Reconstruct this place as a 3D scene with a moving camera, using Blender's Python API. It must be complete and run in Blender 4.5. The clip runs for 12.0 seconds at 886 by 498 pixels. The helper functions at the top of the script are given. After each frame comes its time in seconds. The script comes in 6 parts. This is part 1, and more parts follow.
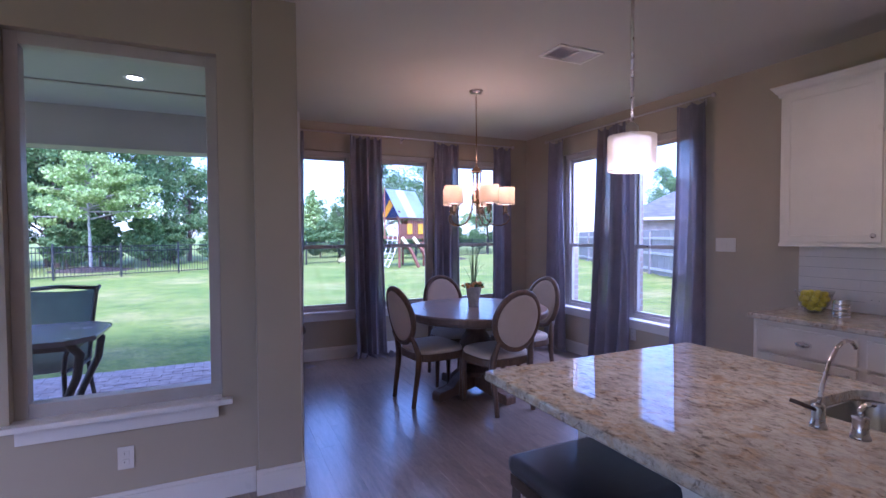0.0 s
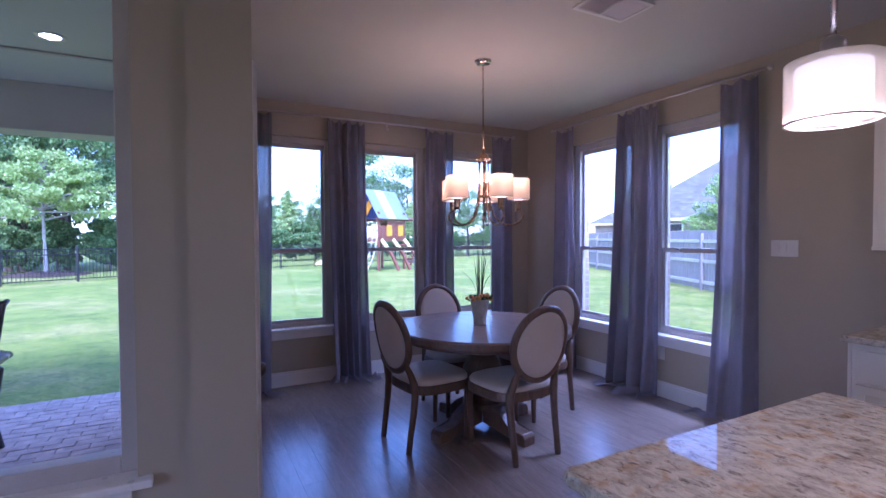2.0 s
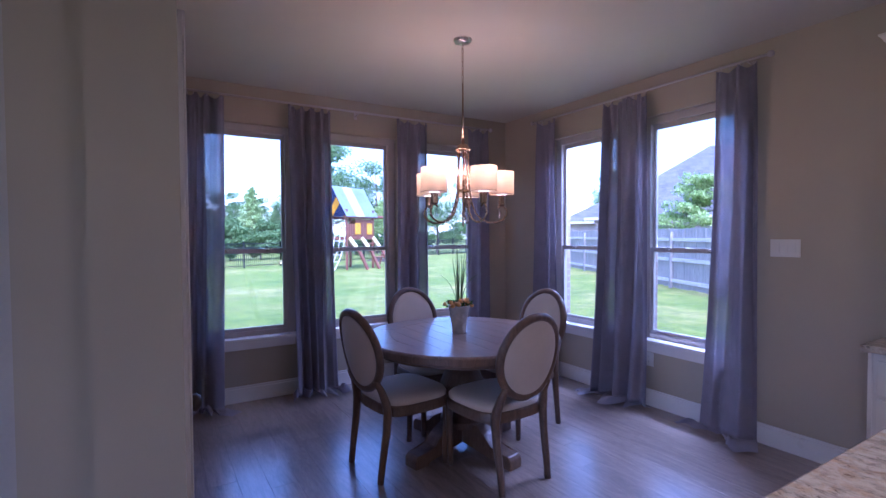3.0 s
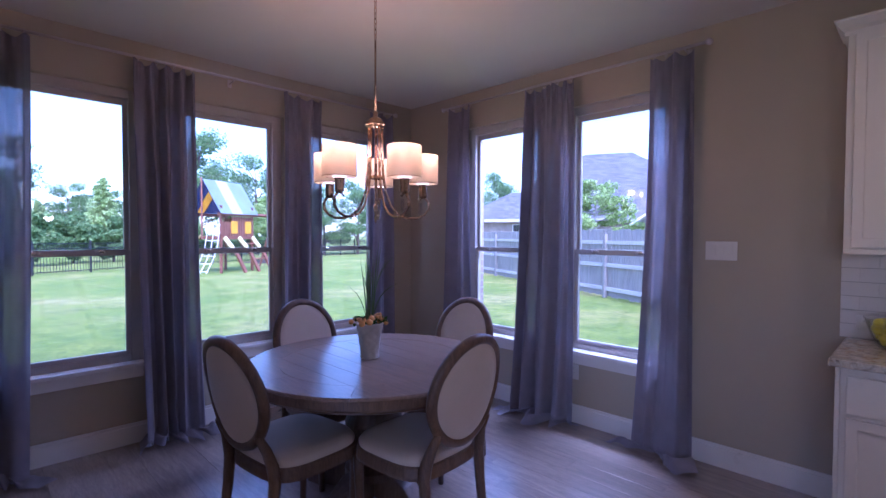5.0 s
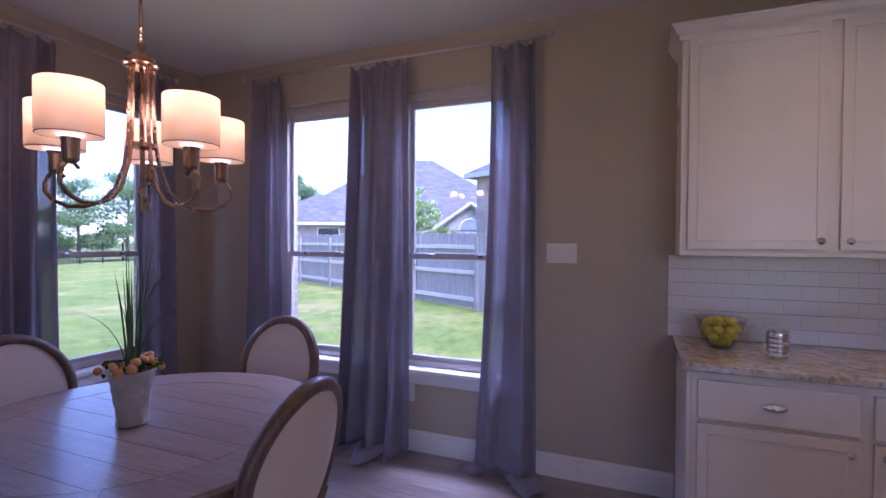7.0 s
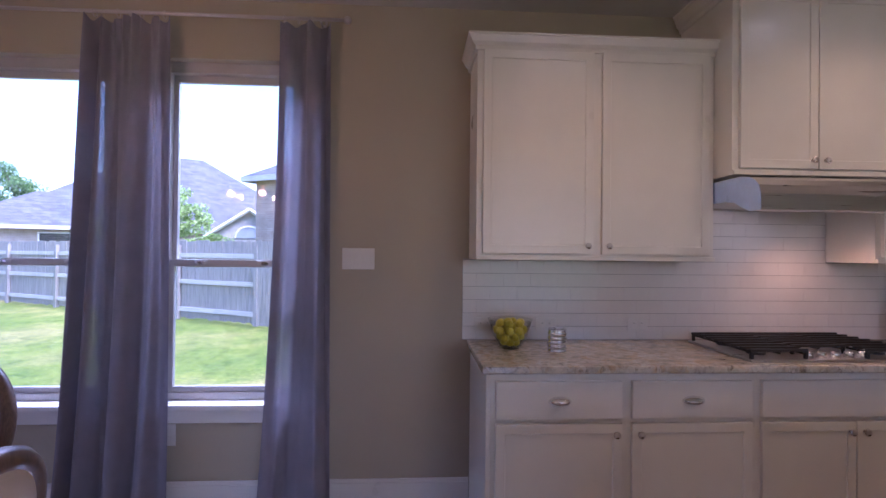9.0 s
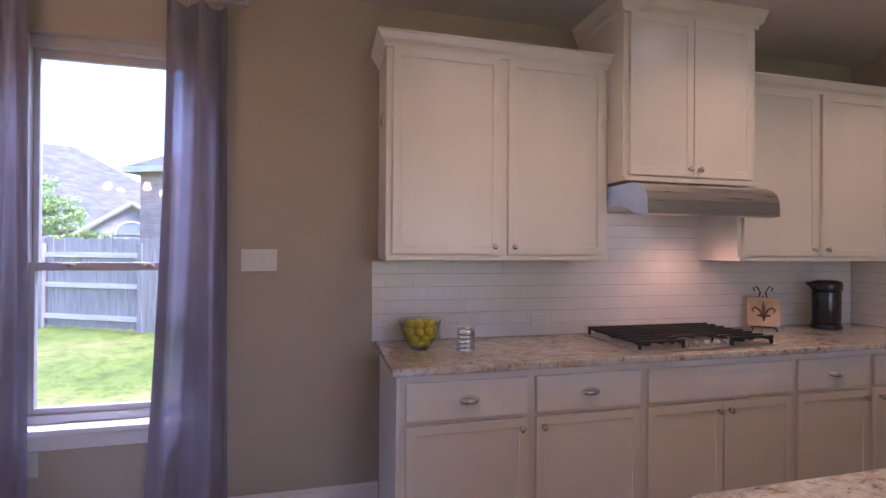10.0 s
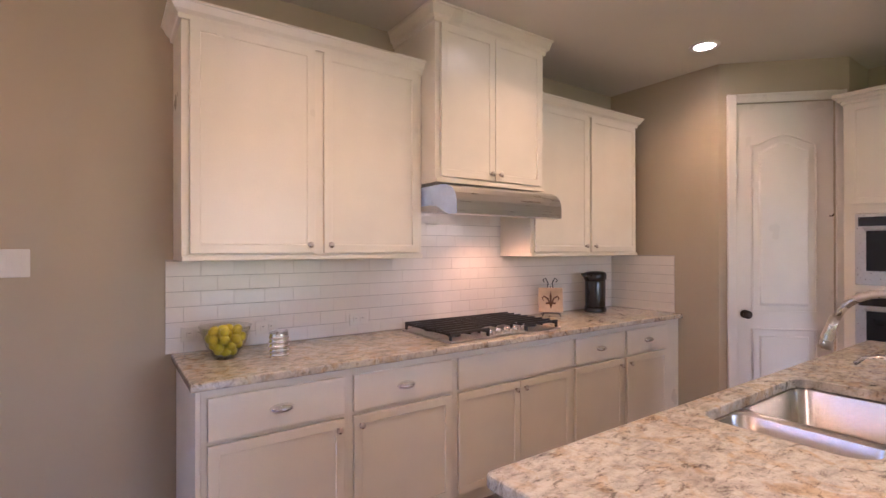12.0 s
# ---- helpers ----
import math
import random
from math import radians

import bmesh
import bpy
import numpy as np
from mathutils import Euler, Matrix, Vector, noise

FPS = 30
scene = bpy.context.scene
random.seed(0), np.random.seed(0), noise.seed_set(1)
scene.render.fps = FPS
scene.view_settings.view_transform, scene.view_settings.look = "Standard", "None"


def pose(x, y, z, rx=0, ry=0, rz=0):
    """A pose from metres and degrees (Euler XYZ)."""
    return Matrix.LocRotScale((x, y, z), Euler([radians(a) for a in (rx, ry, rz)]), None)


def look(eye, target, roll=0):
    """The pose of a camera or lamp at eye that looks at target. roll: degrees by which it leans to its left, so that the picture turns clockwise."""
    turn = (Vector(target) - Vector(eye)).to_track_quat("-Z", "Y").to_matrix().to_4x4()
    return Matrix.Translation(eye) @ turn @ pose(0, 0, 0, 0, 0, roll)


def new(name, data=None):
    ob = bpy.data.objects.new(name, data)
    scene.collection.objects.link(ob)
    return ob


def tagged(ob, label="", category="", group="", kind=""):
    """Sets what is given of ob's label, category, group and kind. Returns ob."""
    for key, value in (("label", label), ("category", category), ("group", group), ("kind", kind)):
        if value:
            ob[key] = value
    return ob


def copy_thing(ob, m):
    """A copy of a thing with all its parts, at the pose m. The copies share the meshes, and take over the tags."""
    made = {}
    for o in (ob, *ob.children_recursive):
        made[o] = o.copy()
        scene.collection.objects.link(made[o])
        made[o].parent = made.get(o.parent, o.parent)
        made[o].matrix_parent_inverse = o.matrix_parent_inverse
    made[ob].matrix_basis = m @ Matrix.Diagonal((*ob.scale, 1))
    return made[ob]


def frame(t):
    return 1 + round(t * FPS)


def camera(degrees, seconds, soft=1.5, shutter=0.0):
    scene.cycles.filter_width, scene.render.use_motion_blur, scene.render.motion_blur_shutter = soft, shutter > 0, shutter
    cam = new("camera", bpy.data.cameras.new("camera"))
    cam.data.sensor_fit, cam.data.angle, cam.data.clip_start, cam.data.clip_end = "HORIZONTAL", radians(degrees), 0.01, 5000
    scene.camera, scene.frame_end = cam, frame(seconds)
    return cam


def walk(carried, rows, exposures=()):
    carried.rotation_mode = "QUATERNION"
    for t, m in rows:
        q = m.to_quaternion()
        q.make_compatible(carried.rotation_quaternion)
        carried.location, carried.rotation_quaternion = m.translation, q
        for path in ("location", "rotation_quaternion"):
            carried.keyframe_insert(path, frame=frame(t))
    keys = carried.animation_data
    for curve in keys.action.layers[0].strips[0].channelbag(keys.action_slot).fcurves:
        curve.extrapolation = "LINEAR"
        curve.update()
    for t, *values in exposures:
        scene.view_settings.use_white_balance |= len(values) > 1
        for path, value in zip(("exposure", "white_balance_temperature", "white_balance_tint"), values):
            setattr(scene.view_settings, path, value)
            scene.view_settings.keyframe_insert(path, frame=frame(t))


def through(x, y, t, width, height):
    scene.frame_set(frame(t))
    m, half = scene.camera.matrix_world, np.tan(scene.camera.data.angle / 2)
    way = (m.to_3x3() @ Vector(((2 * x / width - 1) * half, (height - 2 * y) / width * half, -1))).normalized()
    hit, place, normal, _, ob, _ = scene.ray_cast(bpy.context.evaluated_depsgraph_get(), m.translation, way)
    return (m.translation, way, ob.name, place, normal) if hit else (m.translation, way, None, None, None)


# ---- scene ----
cam = camera(85.3, 12.0)
PATH = [
    (0, (-0.306, -0.287, 1.44), (0.54, 1.525, 1.382), -0.3),
    (0.5, (-0.267, -0.097, 1.435), (0.596, 1.706, 1.375), -0.3),
    (1, (-0.193, 0.112, 1.437), (0.686, 1.908, 1.381), -0.4),
    (1.5, (-0.138, 0.285, 1.436), (0.754, 2.074, 1.379), -0.3),
    (2, (-0.113, 0.513, 1.437), (0.816, 2.284, 1.387), -0.3),
    (2.5, (-0.047, 0.682, 1.444), (0.934, 2.424, 1.389), -0.4),
    (4.3, (0.178, 1.323, 1.439), (1.432, 2.88, 1.381), 0.2),
    (4.5, (0.196, 1.363, 1.44), (1.494, 2.884, 1.38), 0.2),
    (5, (0.289, 1.499, 1.431), (1.697, 2.92, 1.376), 0.2),
    (5.5, (0.407, 1.64, 1.423), (1.91, 2.959, 1.377), 0.4),
    (6, (0.505, 1.793, 1.418), (2.109, 2.987, 1.374), 0.4),
    (6.5, (0.583, 1.916, 1.408), (2.319, 2.908, 1.375), 0.4),
    (7, (0.683, 1.975, 1.416), (2.536, 2.728, 1.381), 0.3),
    (9, (0.932, 2.084, 1.38), (2.928, 1.971, 1.397), 0.6),
    (9.5, (0.961, 2.102, 1.372), (2.937, 1.797, 1.399), 0.5),
    (10, (0.963, 2.087, 1.398), (2.903, 1.598, 1.406), 0.4),
    (10.5, (0.967, 2.08, 1.387), (2.851, 1.41, 1.403), 0.2),
    (11, (0.973, 2.071, 1.387), (2.788, 1.231, 1.404), 0.1),
    (11.5, (0.976, 2.055, 1.401), (2.712, 1.062, 1.403), 0.1),
    (12, (0.971, 2.047, 1.396), (2.611, 0.902, 1.4), -0.1),
]
LIGHT = [(0.0, 2.5, 4610, 38), (2.5, 2.56, 4450, 38), (4.5, 2.46, 4480, 39), (6.0, 2.35, 4690, 44), (7.0, 2.39, 4830, 45), (9.0, 2.62, 4930, 36), (9.5, 2.7, 5050, 37), (10.5, 3.11, 5470, 37), (11.0, 3.27, 5650, 38), (12.0, 3.68, 5630, 33)]
walk(cam, [(t, look(eye, target, roll)) for t, eye, target, roll in PATH], LIGHT)

# ---- daylight: an overcast sky with a soft, weak sun ----
SUN_UP, SUN_ROUND = radians(52), radians(205)
world = bpy.data.worlds.new("overcast_sky")
scene.world = world
world.use_nodes = True
wn = world.node_tree.nodes
sky = wn.new("ShaderNodeTexSky")
sky.sky_type = 'NISHITA'
sky.sun_disc = False
sky.sun_elevation, sky.sun_rotation = SUN_UP, SUN_ROUND
sky.air_density, sky.dust_density, sky.ozone_density = 1.0, 1.2, 1.5
wn["Background"].inputs["Strength"].default_value = 0.118
world.node_tree.links.new(sky.outputs["Color"], wn["Background"].inputs["Color"])
sun = new("sun", bpy.data.lights.new("sun", "SUN"))
sun.data.energy, sun.data.angle, sun.data.color = 1.3, radians(25), (1.0, 0.96, 0.9)
sun.matrix_world = look((0, 0, 30), (-math.sin(SUN_ROUND) * 30 / math.tan(SUN_UP), -math.cos(SUN_ROUND) * 30 / math.tan(SUN_UP), 0))
WARM = (1.0, 0.62, 0.3)


def spot(x, y, z, watts, degrees=120, tint=WARM, radius=0.06):
    """The lamp inside a recessed ceiling light."""
    ob = new("recessed_lamp", bpy.data.lights.new("recessed_lamp", "SPOT"))
    ob.data.energy, ob.data.spot_size, ob.data.spot_blend = watts, radians(degrees), 0.9
    ob.data.color, ob.data.shadow_soft_size = tint, radius
    ob.matrix_world = pose(x, y, z)
    return ob


pendant_bulb = new("pendant_bulb", bpy.data.lights.new("pendant_bulb", "POINT"))
pendant_bulb.data.energy, pendant_bulb.data.color, pendant_bulb.data.shadow_soft_size = 2.0, (1.0, 0.74, 0.5), 0.05
pendant_bulb.location = (1.078, 1.03, 1.655)
spot(2.59, -1.20, 2.72, 3.0, 140)
spot(2.55, 1.25, 2.72, 3.0, 140)
spot(2.57, 0.02, 2.72, 3.0, 140)
spot(-0.96, 4.81, 2.82, 8, 130)
spot(3.30, -0.02, 1.56, 1.1, 150, (1.0, 0.52, 0.26), 0.05)


def opening_light(x, y, tx, ty, watts, wide=0.95, tint=(0.78, 0.84, 1.0)):
    """An added lamp outside one opening, shining down through it; at the nook windows it stands in for the high sky."""
    ob = new("window_sky_lamp", bpy.data.lights.new("window_sky_lamp", "AREA"))
    ob.data.shape, ob.data.size, ob.data.size_y = "RECTANGLE", wide, 0.6
    ob.data.energy, ob.data.color = watts, tint
    ob.matrix_world = look((x, y, 3.15), (tx, ty, 0.3))


for wx in (0.75, 1.78, 2.81):
    opening_light(wx, 6.35, wx, 3.8, 74)
for wy in (3.1, 4.13):
    opening_light(4.65, wy, 1.7, wy, 29)
# Warm fill added beyond the west wall, to brighten living room and kitchen.
opening_light(-5.9, -0.6, -2.5, -0.4, 72, 2.6, (1.0, 0.82, 0.62))
for deg in (-95, -23, 49, 121, 193):
    bulb = new("chandelier_bulb", bpy.data.lights.new("chandelier_bulb", "POINT"))
    bulb.data.energy, bulb.data.color, bulb.data.shadow_soft_size = 0.62, (1.0, 0.55, 0.3), 0.03
    bulb.location = (1.835 + 0.266 * math.cos(radians(deg)), 3.57 + 0.266 * math.sin(radians(deg)), 1.9)



# ---- materials ----
def nodes_of(name):
    m = bpy.data.materials.new(name)
    m.use_nodes = True
    t = m.node_tree
    return m, t, t.nodes["Principled BSDF"]


def ramp(t, src, stops):
    r = t.nodes.new("ShaderNodeValToRGB")
    e = r.color_ramp.elements
    while len(e) < len(stops):
        e.new(0.5)
    for k, (p, c) in enumerate(stops):
        e[k].position, e[k].color = p, (*c, 1)
    t.links.new(src, r.inputs["Fac"])
    return r.outputs["Color"]


def noise_of(t, vec, scale, detail=4, rough=0.55, distort=0.0):
    n = t.nodes.new("ShaderNodeTexNoise")
    n.inputs["Scale"].default_value, n.inputs["Detail"].default_value = scale, detail
    n.inputs["Roughness"].default_value, n.inputs["Distortion"].default_value = rough, distort
    t.links.new(vec, n.inputs["Vector"])
    return n.outputs["Fac"]


def coords(t, scale=(1, 1, 1), per_object=False):
    c = t.nodes.new("ShaderNodeTexCoord")
    m = t.nodes.new("ShaderNodeMapping")
    m.inputs["Scale"].default_value = scale
    t.links.new(c.outputs["Object"], m.inputs["Vector"])
    if not per_object:
        return m.outputs["Vector"]
    info = t.nodes.new("ShaderNodeObjectInfo")
    mul = t.nodes.new("ShaderNodeMath")
    mul.operation = "MULTIPLY"
    mul.inputs[1].default_value = 40
    t.links.new(info.outputs["Random"], mul.inputs[0])
    add = t.nodes.new("ShaderNodeVectorMath")
    t.links.new(m.outputs["Vector"], add.inputs[0])
    t.links.new(mul.outputs[0], add.inputs[1])
    return add.outputs["Vector"]


def mix_of(t, kind, a, b, fac):
    m = t.nodes.new("ShaderNodeMix")
    m.data_type, m.blend_type = "RGBA", kind
    for sock, v in ((m.inputs["Factor"], fac), (m.inputs["A"], a), (m.inputs["B"], b)):
        if isinstance(v, bpy.types.NodeSocket):
            t.links.new(v, sock)
        else:
            sock.default_value = v if isinstance(v, (int, float)) else (*v, 1)
    return m.outputs["Result"]


def bump_of(t, p, height, strength, distance=0.01):
    b = t.nodes.new("ShaderNodeBump")
    b.inputs["Strength"].default_value, b.inputs["Distance"].default_value = strength, distance
    t.links.new(height, b.inputs["Height"])
    t.links.new(b.outputs["Normal"], p.inputs["Normal"])


def plain(name, color, rough=0.5, metal=0.0, vary=0.12, scale=6.0, grain=120.0, bump=0.08, per_object=False, stretch=(1, 1, 1), coat=0.0):
    """One base colour with stains at a large scale, grain at a fine one, and a matching relief."""
    m, t, p = nodes_of(name)
    v = coords(t, stretch, per_object)
    big, fine = noise_of(t, v, scale, 3), noise_of(t, v, grain, 3)
    lo, hi = tuple(c * (1 - vary) for c in color), tuple(min(1, c * (1 + vary)) for c in color)
    c1 = ramp(t, big, ((0.3, lo), (0.7, hi)))
    c2 = ramp(t, fine, ((0.3, (1 - vary * 0.6,) * 3), (0.7, (1, 1, 1))))
    t.links.new(mix_of(t, "MULTIPLY", c1, c2, 1.0), p.inputs["Base Color"])
    r = t.nodes.new("ShaderNodeMapRange")
    r.inputs["To Min"].default_value, r.inputs["To Max"].default_value = max(0.02, rough - 0.08), min(1, rough + 0.08)
    t.links.new(big, r.inputs["Value"])
    t.links.new(r.outputs["Result"], p.inputs["Roughness"])
    p.inputs["Metallic"].default_value = metal
    p.inputs["Coat Weight"].default_value = coat
    if bump:
        bump_of(t, p, fine, bump, 0.004)
    return m


def wood(name, dark, light, rough=0.4, along=(1, 12, 12), scale=3.0, per_object=True, bump=0.12, grain=0.8, coat=0.0, coat_rough=0.16):
    """Wood with grain drawn out along one axis."""
    m, t, p = nodes_of(name)
    v = coords(t, along, per_object)
    g = noise_of(t, v, scale, 8, 0.65, 1.2)
    f = noise_of(t, v, scale * 9, 4)
    c = mix_of(t, "MULTIPLY", ramp(t, g, ((0.3, dark), (0.5, tuple((a + b) / 2 for a, b in zip(dark, light))), (0.72, light))), ramp(t, f, ((0.35, (0.72,) * 3), (0.6, (1, 1, 1)))), grain)
    if per_object:
        info = t.nodes.new("ShaderNodeObjectInfo")
        c = mix_of(t, "MULTIPLY", c, ramp(t, info.outputs["Random"], ((0.0, (0.9, 0.9, 0.9)), (1.0, (1.04, 1.03, 1.0)))), 1.0)
    t.links.new(c, p.inputs["Base Color"])
    r = t.nodes.new("ShaderNodeMapRange")
    r.inputs["To Min"].default_value, r.inputs["To Max"].default_value = rough - 0.1, rough + 0.12
    t.links.new(g, r.inputs["Value"])
    t.links.new(r.outputs["Result"], p.inputs["Roughness"])
    p.inputs["Coat Weight"].default_value, p.inputs["Coat Roughness"].default_value = coat, coat_rough
    bump_of(t, p, f, bump, 0.003)
    return m


def granite(name):
    """Polished cream and grey granite with soft blotches and dark drawn-out flecks."""
    m, t, p = nodes_of(name)
    v = coords(t)
    flow = coords(t, (2.0, 1.0, 1.0))
    blot = noise_of(t, v, 6.5, 5, 0.62, 0.6)
    mid = noise_of(t, flow, 19, 6, 0.72, 0.4)
    fleck = noise_of(t, flow, 22, 6, 0.74, 0.5)
    amber = noise_of(t, v, 13, 4, 0.6, 1.0)
    spk = noise_of(t, v, 95, 3, 0.6)
    c = ramp(t, mid, ((0.3, (0.28, 0.26, 0.22)), (0.43, (0.45, 0.425, 0.36)), (0.54, (0.57, 0.535, 0.445)), (0.7, (0.63, 0.6, 0.52))))
    c = mix_of(t, "MULTIPLY", c, ramp(t, blot, ((0.34, (0.55, 0.5, 0.47)), (0.48, (0.93, 0.9, 0.86)), (0.62, (1, 1, 1)))), 0.65)
    c = mix_of(t, "MULTIPLY", c, ramp(t, amber, ((0.5, (1, 1, 1)), (0.66, (0.88, 0.68, 0.46)))), 0.7)
    c = mix_of(t, "MULTIPLY", c, ramp(t, fleck, ((0.355, (0.1, 0.085, 0.09)), (0.4, (0.5, 0.46, 0.44)), (0.455, (1, 1, 1)))), 0.7)
    c = mix_of(t, "MULTIPLY", c, ramp(t, spk, ((0.3, (0.55, 0.5, 0.47)), (0.45, (1, 1, 1)))), 0.4)
    t.links.new(c, p.inputs["Base Color"])
    p.inputs["Roughness"].default_value = 0.035
    return m


def glass(name, tint=(1, 1, 1), rough=0.0, clear=0.9):
    """Thin clear glass: mostly see-through, with a mirror's share by Fresnel."""
    m = bpy.data.materials.new(name)
    m.use_nodes = True
    t = m.node_tree
    t.nodes.remove(t.nodes["Principled BSDF"])
    tr, gl, mx, fr = (t.nodes.new("ShaderNode" + k) for k in ("BsdfTransparent", "BsdfGlossy", "MixShader", "LayerWeight"))
    pw, mr = t.nodes.new("ShaderNodeMath"), t.nodes.new("ShaderNodeMapRange")
    pw.operation = "POWER"
    pw.inputs[1].default_value = 4.5
    mr.inputs["To Min"].default_value, mr.inputs["To Max"].default_value = 0.035, 0.9
    t.links.new(fr.outputs["Facing"], pw.inputs[0])
    t.links.new(pw.outputs[0], mr.inputs["Value"])
    tr.inputs["Color"].default_value = (*tint, 1)
    gl.inputs["Roughness"].default_value = rough
    t.links.new(mr.outputs["Result"], mx.inputs[0])
    t.links.new(tr.outputs[0], mx.inputs[1])
    t.links.new(gl.outputs[0], mx.inputs[2])
    t.links.new(mx.outputs[0], t.nodes["Material Output"].inputs["Surface"])
    return m


def cloth(name, color, through=0.35, clear=0.0, scale=900, vary=0.12):
    """Woven cloth that lets some light through."""
    m, t, p = nodes_of(name)
    v = coords(t)
    w = noise_of(t, v, scale, 2)
    b = noise_of(t, v, 8, 4)
    c = mix_of(t, "MULTIPLY", ramp(t, b, ((0.3, tuple(x * (1 - vary) for x in color)), (0.7, color))), ramp(t, w, ((0.3, (0.8,) * 3), (0.7, (1, 1, 1)))), 1.0)
    t.links.new(c, p.inputs["Base Color"])
    p.inputs["Roughness"].default_value = 0.9
    p.inputs["Sheen Weight"].default_value = 0.25
    bump_of(t, p, w, 0.15, 0.002)
    out = p.outputs[0]
    if through:
        tl, mx = t.nodes.new("ShaderNodeBsdfTranslucent"), t.nodes.new("ShaderNodeMixShader")
        t.links.new(c, tl.inputs["Color"])
        mx.inputs[0].default_value = through
        t.links.new(out, mx.inputs[1])
        t.links.new(tl.outputs[0], mx.inputs[2])
        out = mx.outputs[0]
    if clear:
        tr, mx = t.nodes.new("ShaderNodeBsdfTransparent"), t.nodes.new("ShaderNodeMixShader")
        mx.inputs[0].default_value = clear
        t.links.new(out, mx.inputs[1])
        t.links.new(tr.outputs[0], mx.inputs[2])
        out = mx.outputs[0]
    t.links.new(out, t.nodes["Material Output"].inputs["Surface"])
    return m


def glow(name, color, strength):
    m, t, p = nodes_of(name)
    p.inputs["Base Color"].default_value = (*color, 1)
    p.inputs["Emission Color"].default_value = (*color, 1)
    p.inputs["Emission Strength"].default_value = strength
    return m


def bricks(name, a, b, mortar, w=0.2, h=0.067, rough=0.85):
    """Brickwork for walls seen from afar, laid in the wall's own upright plane."""
    m, t, p = nodes_of(name)
    c = t.nodes.new("ShaderNodeTexCoord")
    s = t.nodes.new("ShaderNodeSeparateXYZ")
    t.links.new(c.outputs["Object"], s.inputs[0])
    add = t.nodes.new("ShaderNodeMath")
    t.links.new(s.outputs["X"], add.inputs[0])
    t.links.new(s.outputs["Y"], add.inputs[1])
    k = t.nodes.new("ShaderNodeCombineXYZ")
    t.links.new(add.outputs[0], k.inputs["X"])
    t.links.new(s.outputs["Z"], k.inputs["Y"])
    br = t.nodes.new("ShaderNodeTexBrick")
    br.inputs["Scale"].default_value = 1.0
    br.inputs["Brick Width"].default_value, br.inputs["Row Height"].default_value = w, h
    br.inputs["Mortar Size"].default_value = 0.006
    for n, v in (("Color1", a), ("Color2", b), ("Mortar", mortar)):
        br.inputs[n].default_value = (*v, 1)
    t.links.new(k.outputs[0], br.inputs["Vector"])
    n = noise_of(t, c.outputs["Object"], 3.0, 5)
    t.links.new(mix_of(t, "MULTIPLY", br.outputs["Color"], ramp(t, n, ((0.3, (0.75,) * 3), (0.7, (1, 1, 1)))), 1.0), p.inputs["Base Color"])
    p.inputs["Roughness"].default_value = rough
    bump_of(t, p, br.outputs["Fac"], -0.4, 0.01)
    return m


def leaves(name, dark, light):
    m, t, p = nodes_of(name)
    g = t.nodes.new("ShaderNodeNewGeometry")
    c = ramp(t, g.outputs["Random Per Island"], ((0.0, dark), (0.6, tuple((a + b) / 2 for a, b in zip(dark, light))), (1.0, light)))
    t.links.new(c, p.inputs["Base Color"])
    p.inputs["Roughness"].default_value, p.inputs["Specular IOR Level"].default_value = 0.6, 0.12
    tl, mx = t.nodes.new("ShaderNodeBsdfTranslucent"), t.nodes.new("ShaderNodeMixShader")
    t.links.new(c, tl.inputs["Color"])
    mx.inputs[0].default_value = 0.35
    t.links.new(p.outputs[0], mx.inputs[1])
    t.links.new(tl.outputs[0], mx.inputs[2])
    t.links.new(mx.outputs[0], t.nodes["Material Output"].inputs["Surface"])
    return m


def lawn(name):
    m, t, p = nodes_of(name)
    v = coords(t)
    big, mid, fine = noise_of(t, v, 0.35, 6, 0.68), noise_of(t, v, 2.6, 7, 0.8), noise_of(t, v, 22, 5, 0.8)
    c = ramp(t, big, ((0.34, (0.17, 0.25, 0.035)), (0.5, (0.25, 0.3, 0.055)), (0.64, (0.4, 0.36, 0.14))))
    c = mix_of(t, "MULTIPLY", c, ramp(t, mid, ((0.36, (0.48, 0.58, 0.4)), (0.5, (0.95, 0.97, 0.85)), (0.6, (1.2, 1.12, 1.0)))), 0.9)
    c = mix_of(t, "MULTIPLY", c, ramp(t, fine, ((0.36, (0.45, 0.52, 0.36)), (0.6, (1.1, 1.1, 1.02)))), 0.85)
    t.links.new(c, p.inputs["Base Color"])
    p.inputs["Roughness"].default_value = 0.9
    bump_of(t, p, fine, 0.8, 0.05)
    return m


PAINT = plain("wall_paint_taupe", (0.415, 0.358, 0.266), 0.62, vary=0.04, scale=1.5, grain=220, bump=0.12)
CEIL = plain("ceiling_paint", (0.57, 0.545, 0.47), 0.8, vary=0.03, scale=1.2, grain=160, bump=0.2)
TRIM = plain("white_trim_paint", (0.74, 0.71, 0.67), 0.3, vary=0.04, scale=3, grain=200, bump=0.03)
CAB = plain("white_cabinet_paint", (0.75, 0.705, 0.61), 0.3, vary=0.05, scale=2.5, grain=180, bump=0.03)
SASH = plain("taupe_window_vinyl", (0.47, 0.43, 0.39), 0.4, vary=0.06, scale=5, bump=0.03)
OAK = wood("floor_plank_wood", (0.18, 0.135, 0.108), (0.34, 0.262, 0.215), 0.34, (9, 1.2, 9), 1.9, bump=0.03, grain=0.65, coat=1.0, coat_rough=0.22)
TABLEWOOD = wood("table_wood", (0.165, 0.105, 0.076), (0.33, 0.225, 0.17), 0.36, (16, 1.3, 16), 2.4, bump=0.04, grain=0.85, coat=0.4)
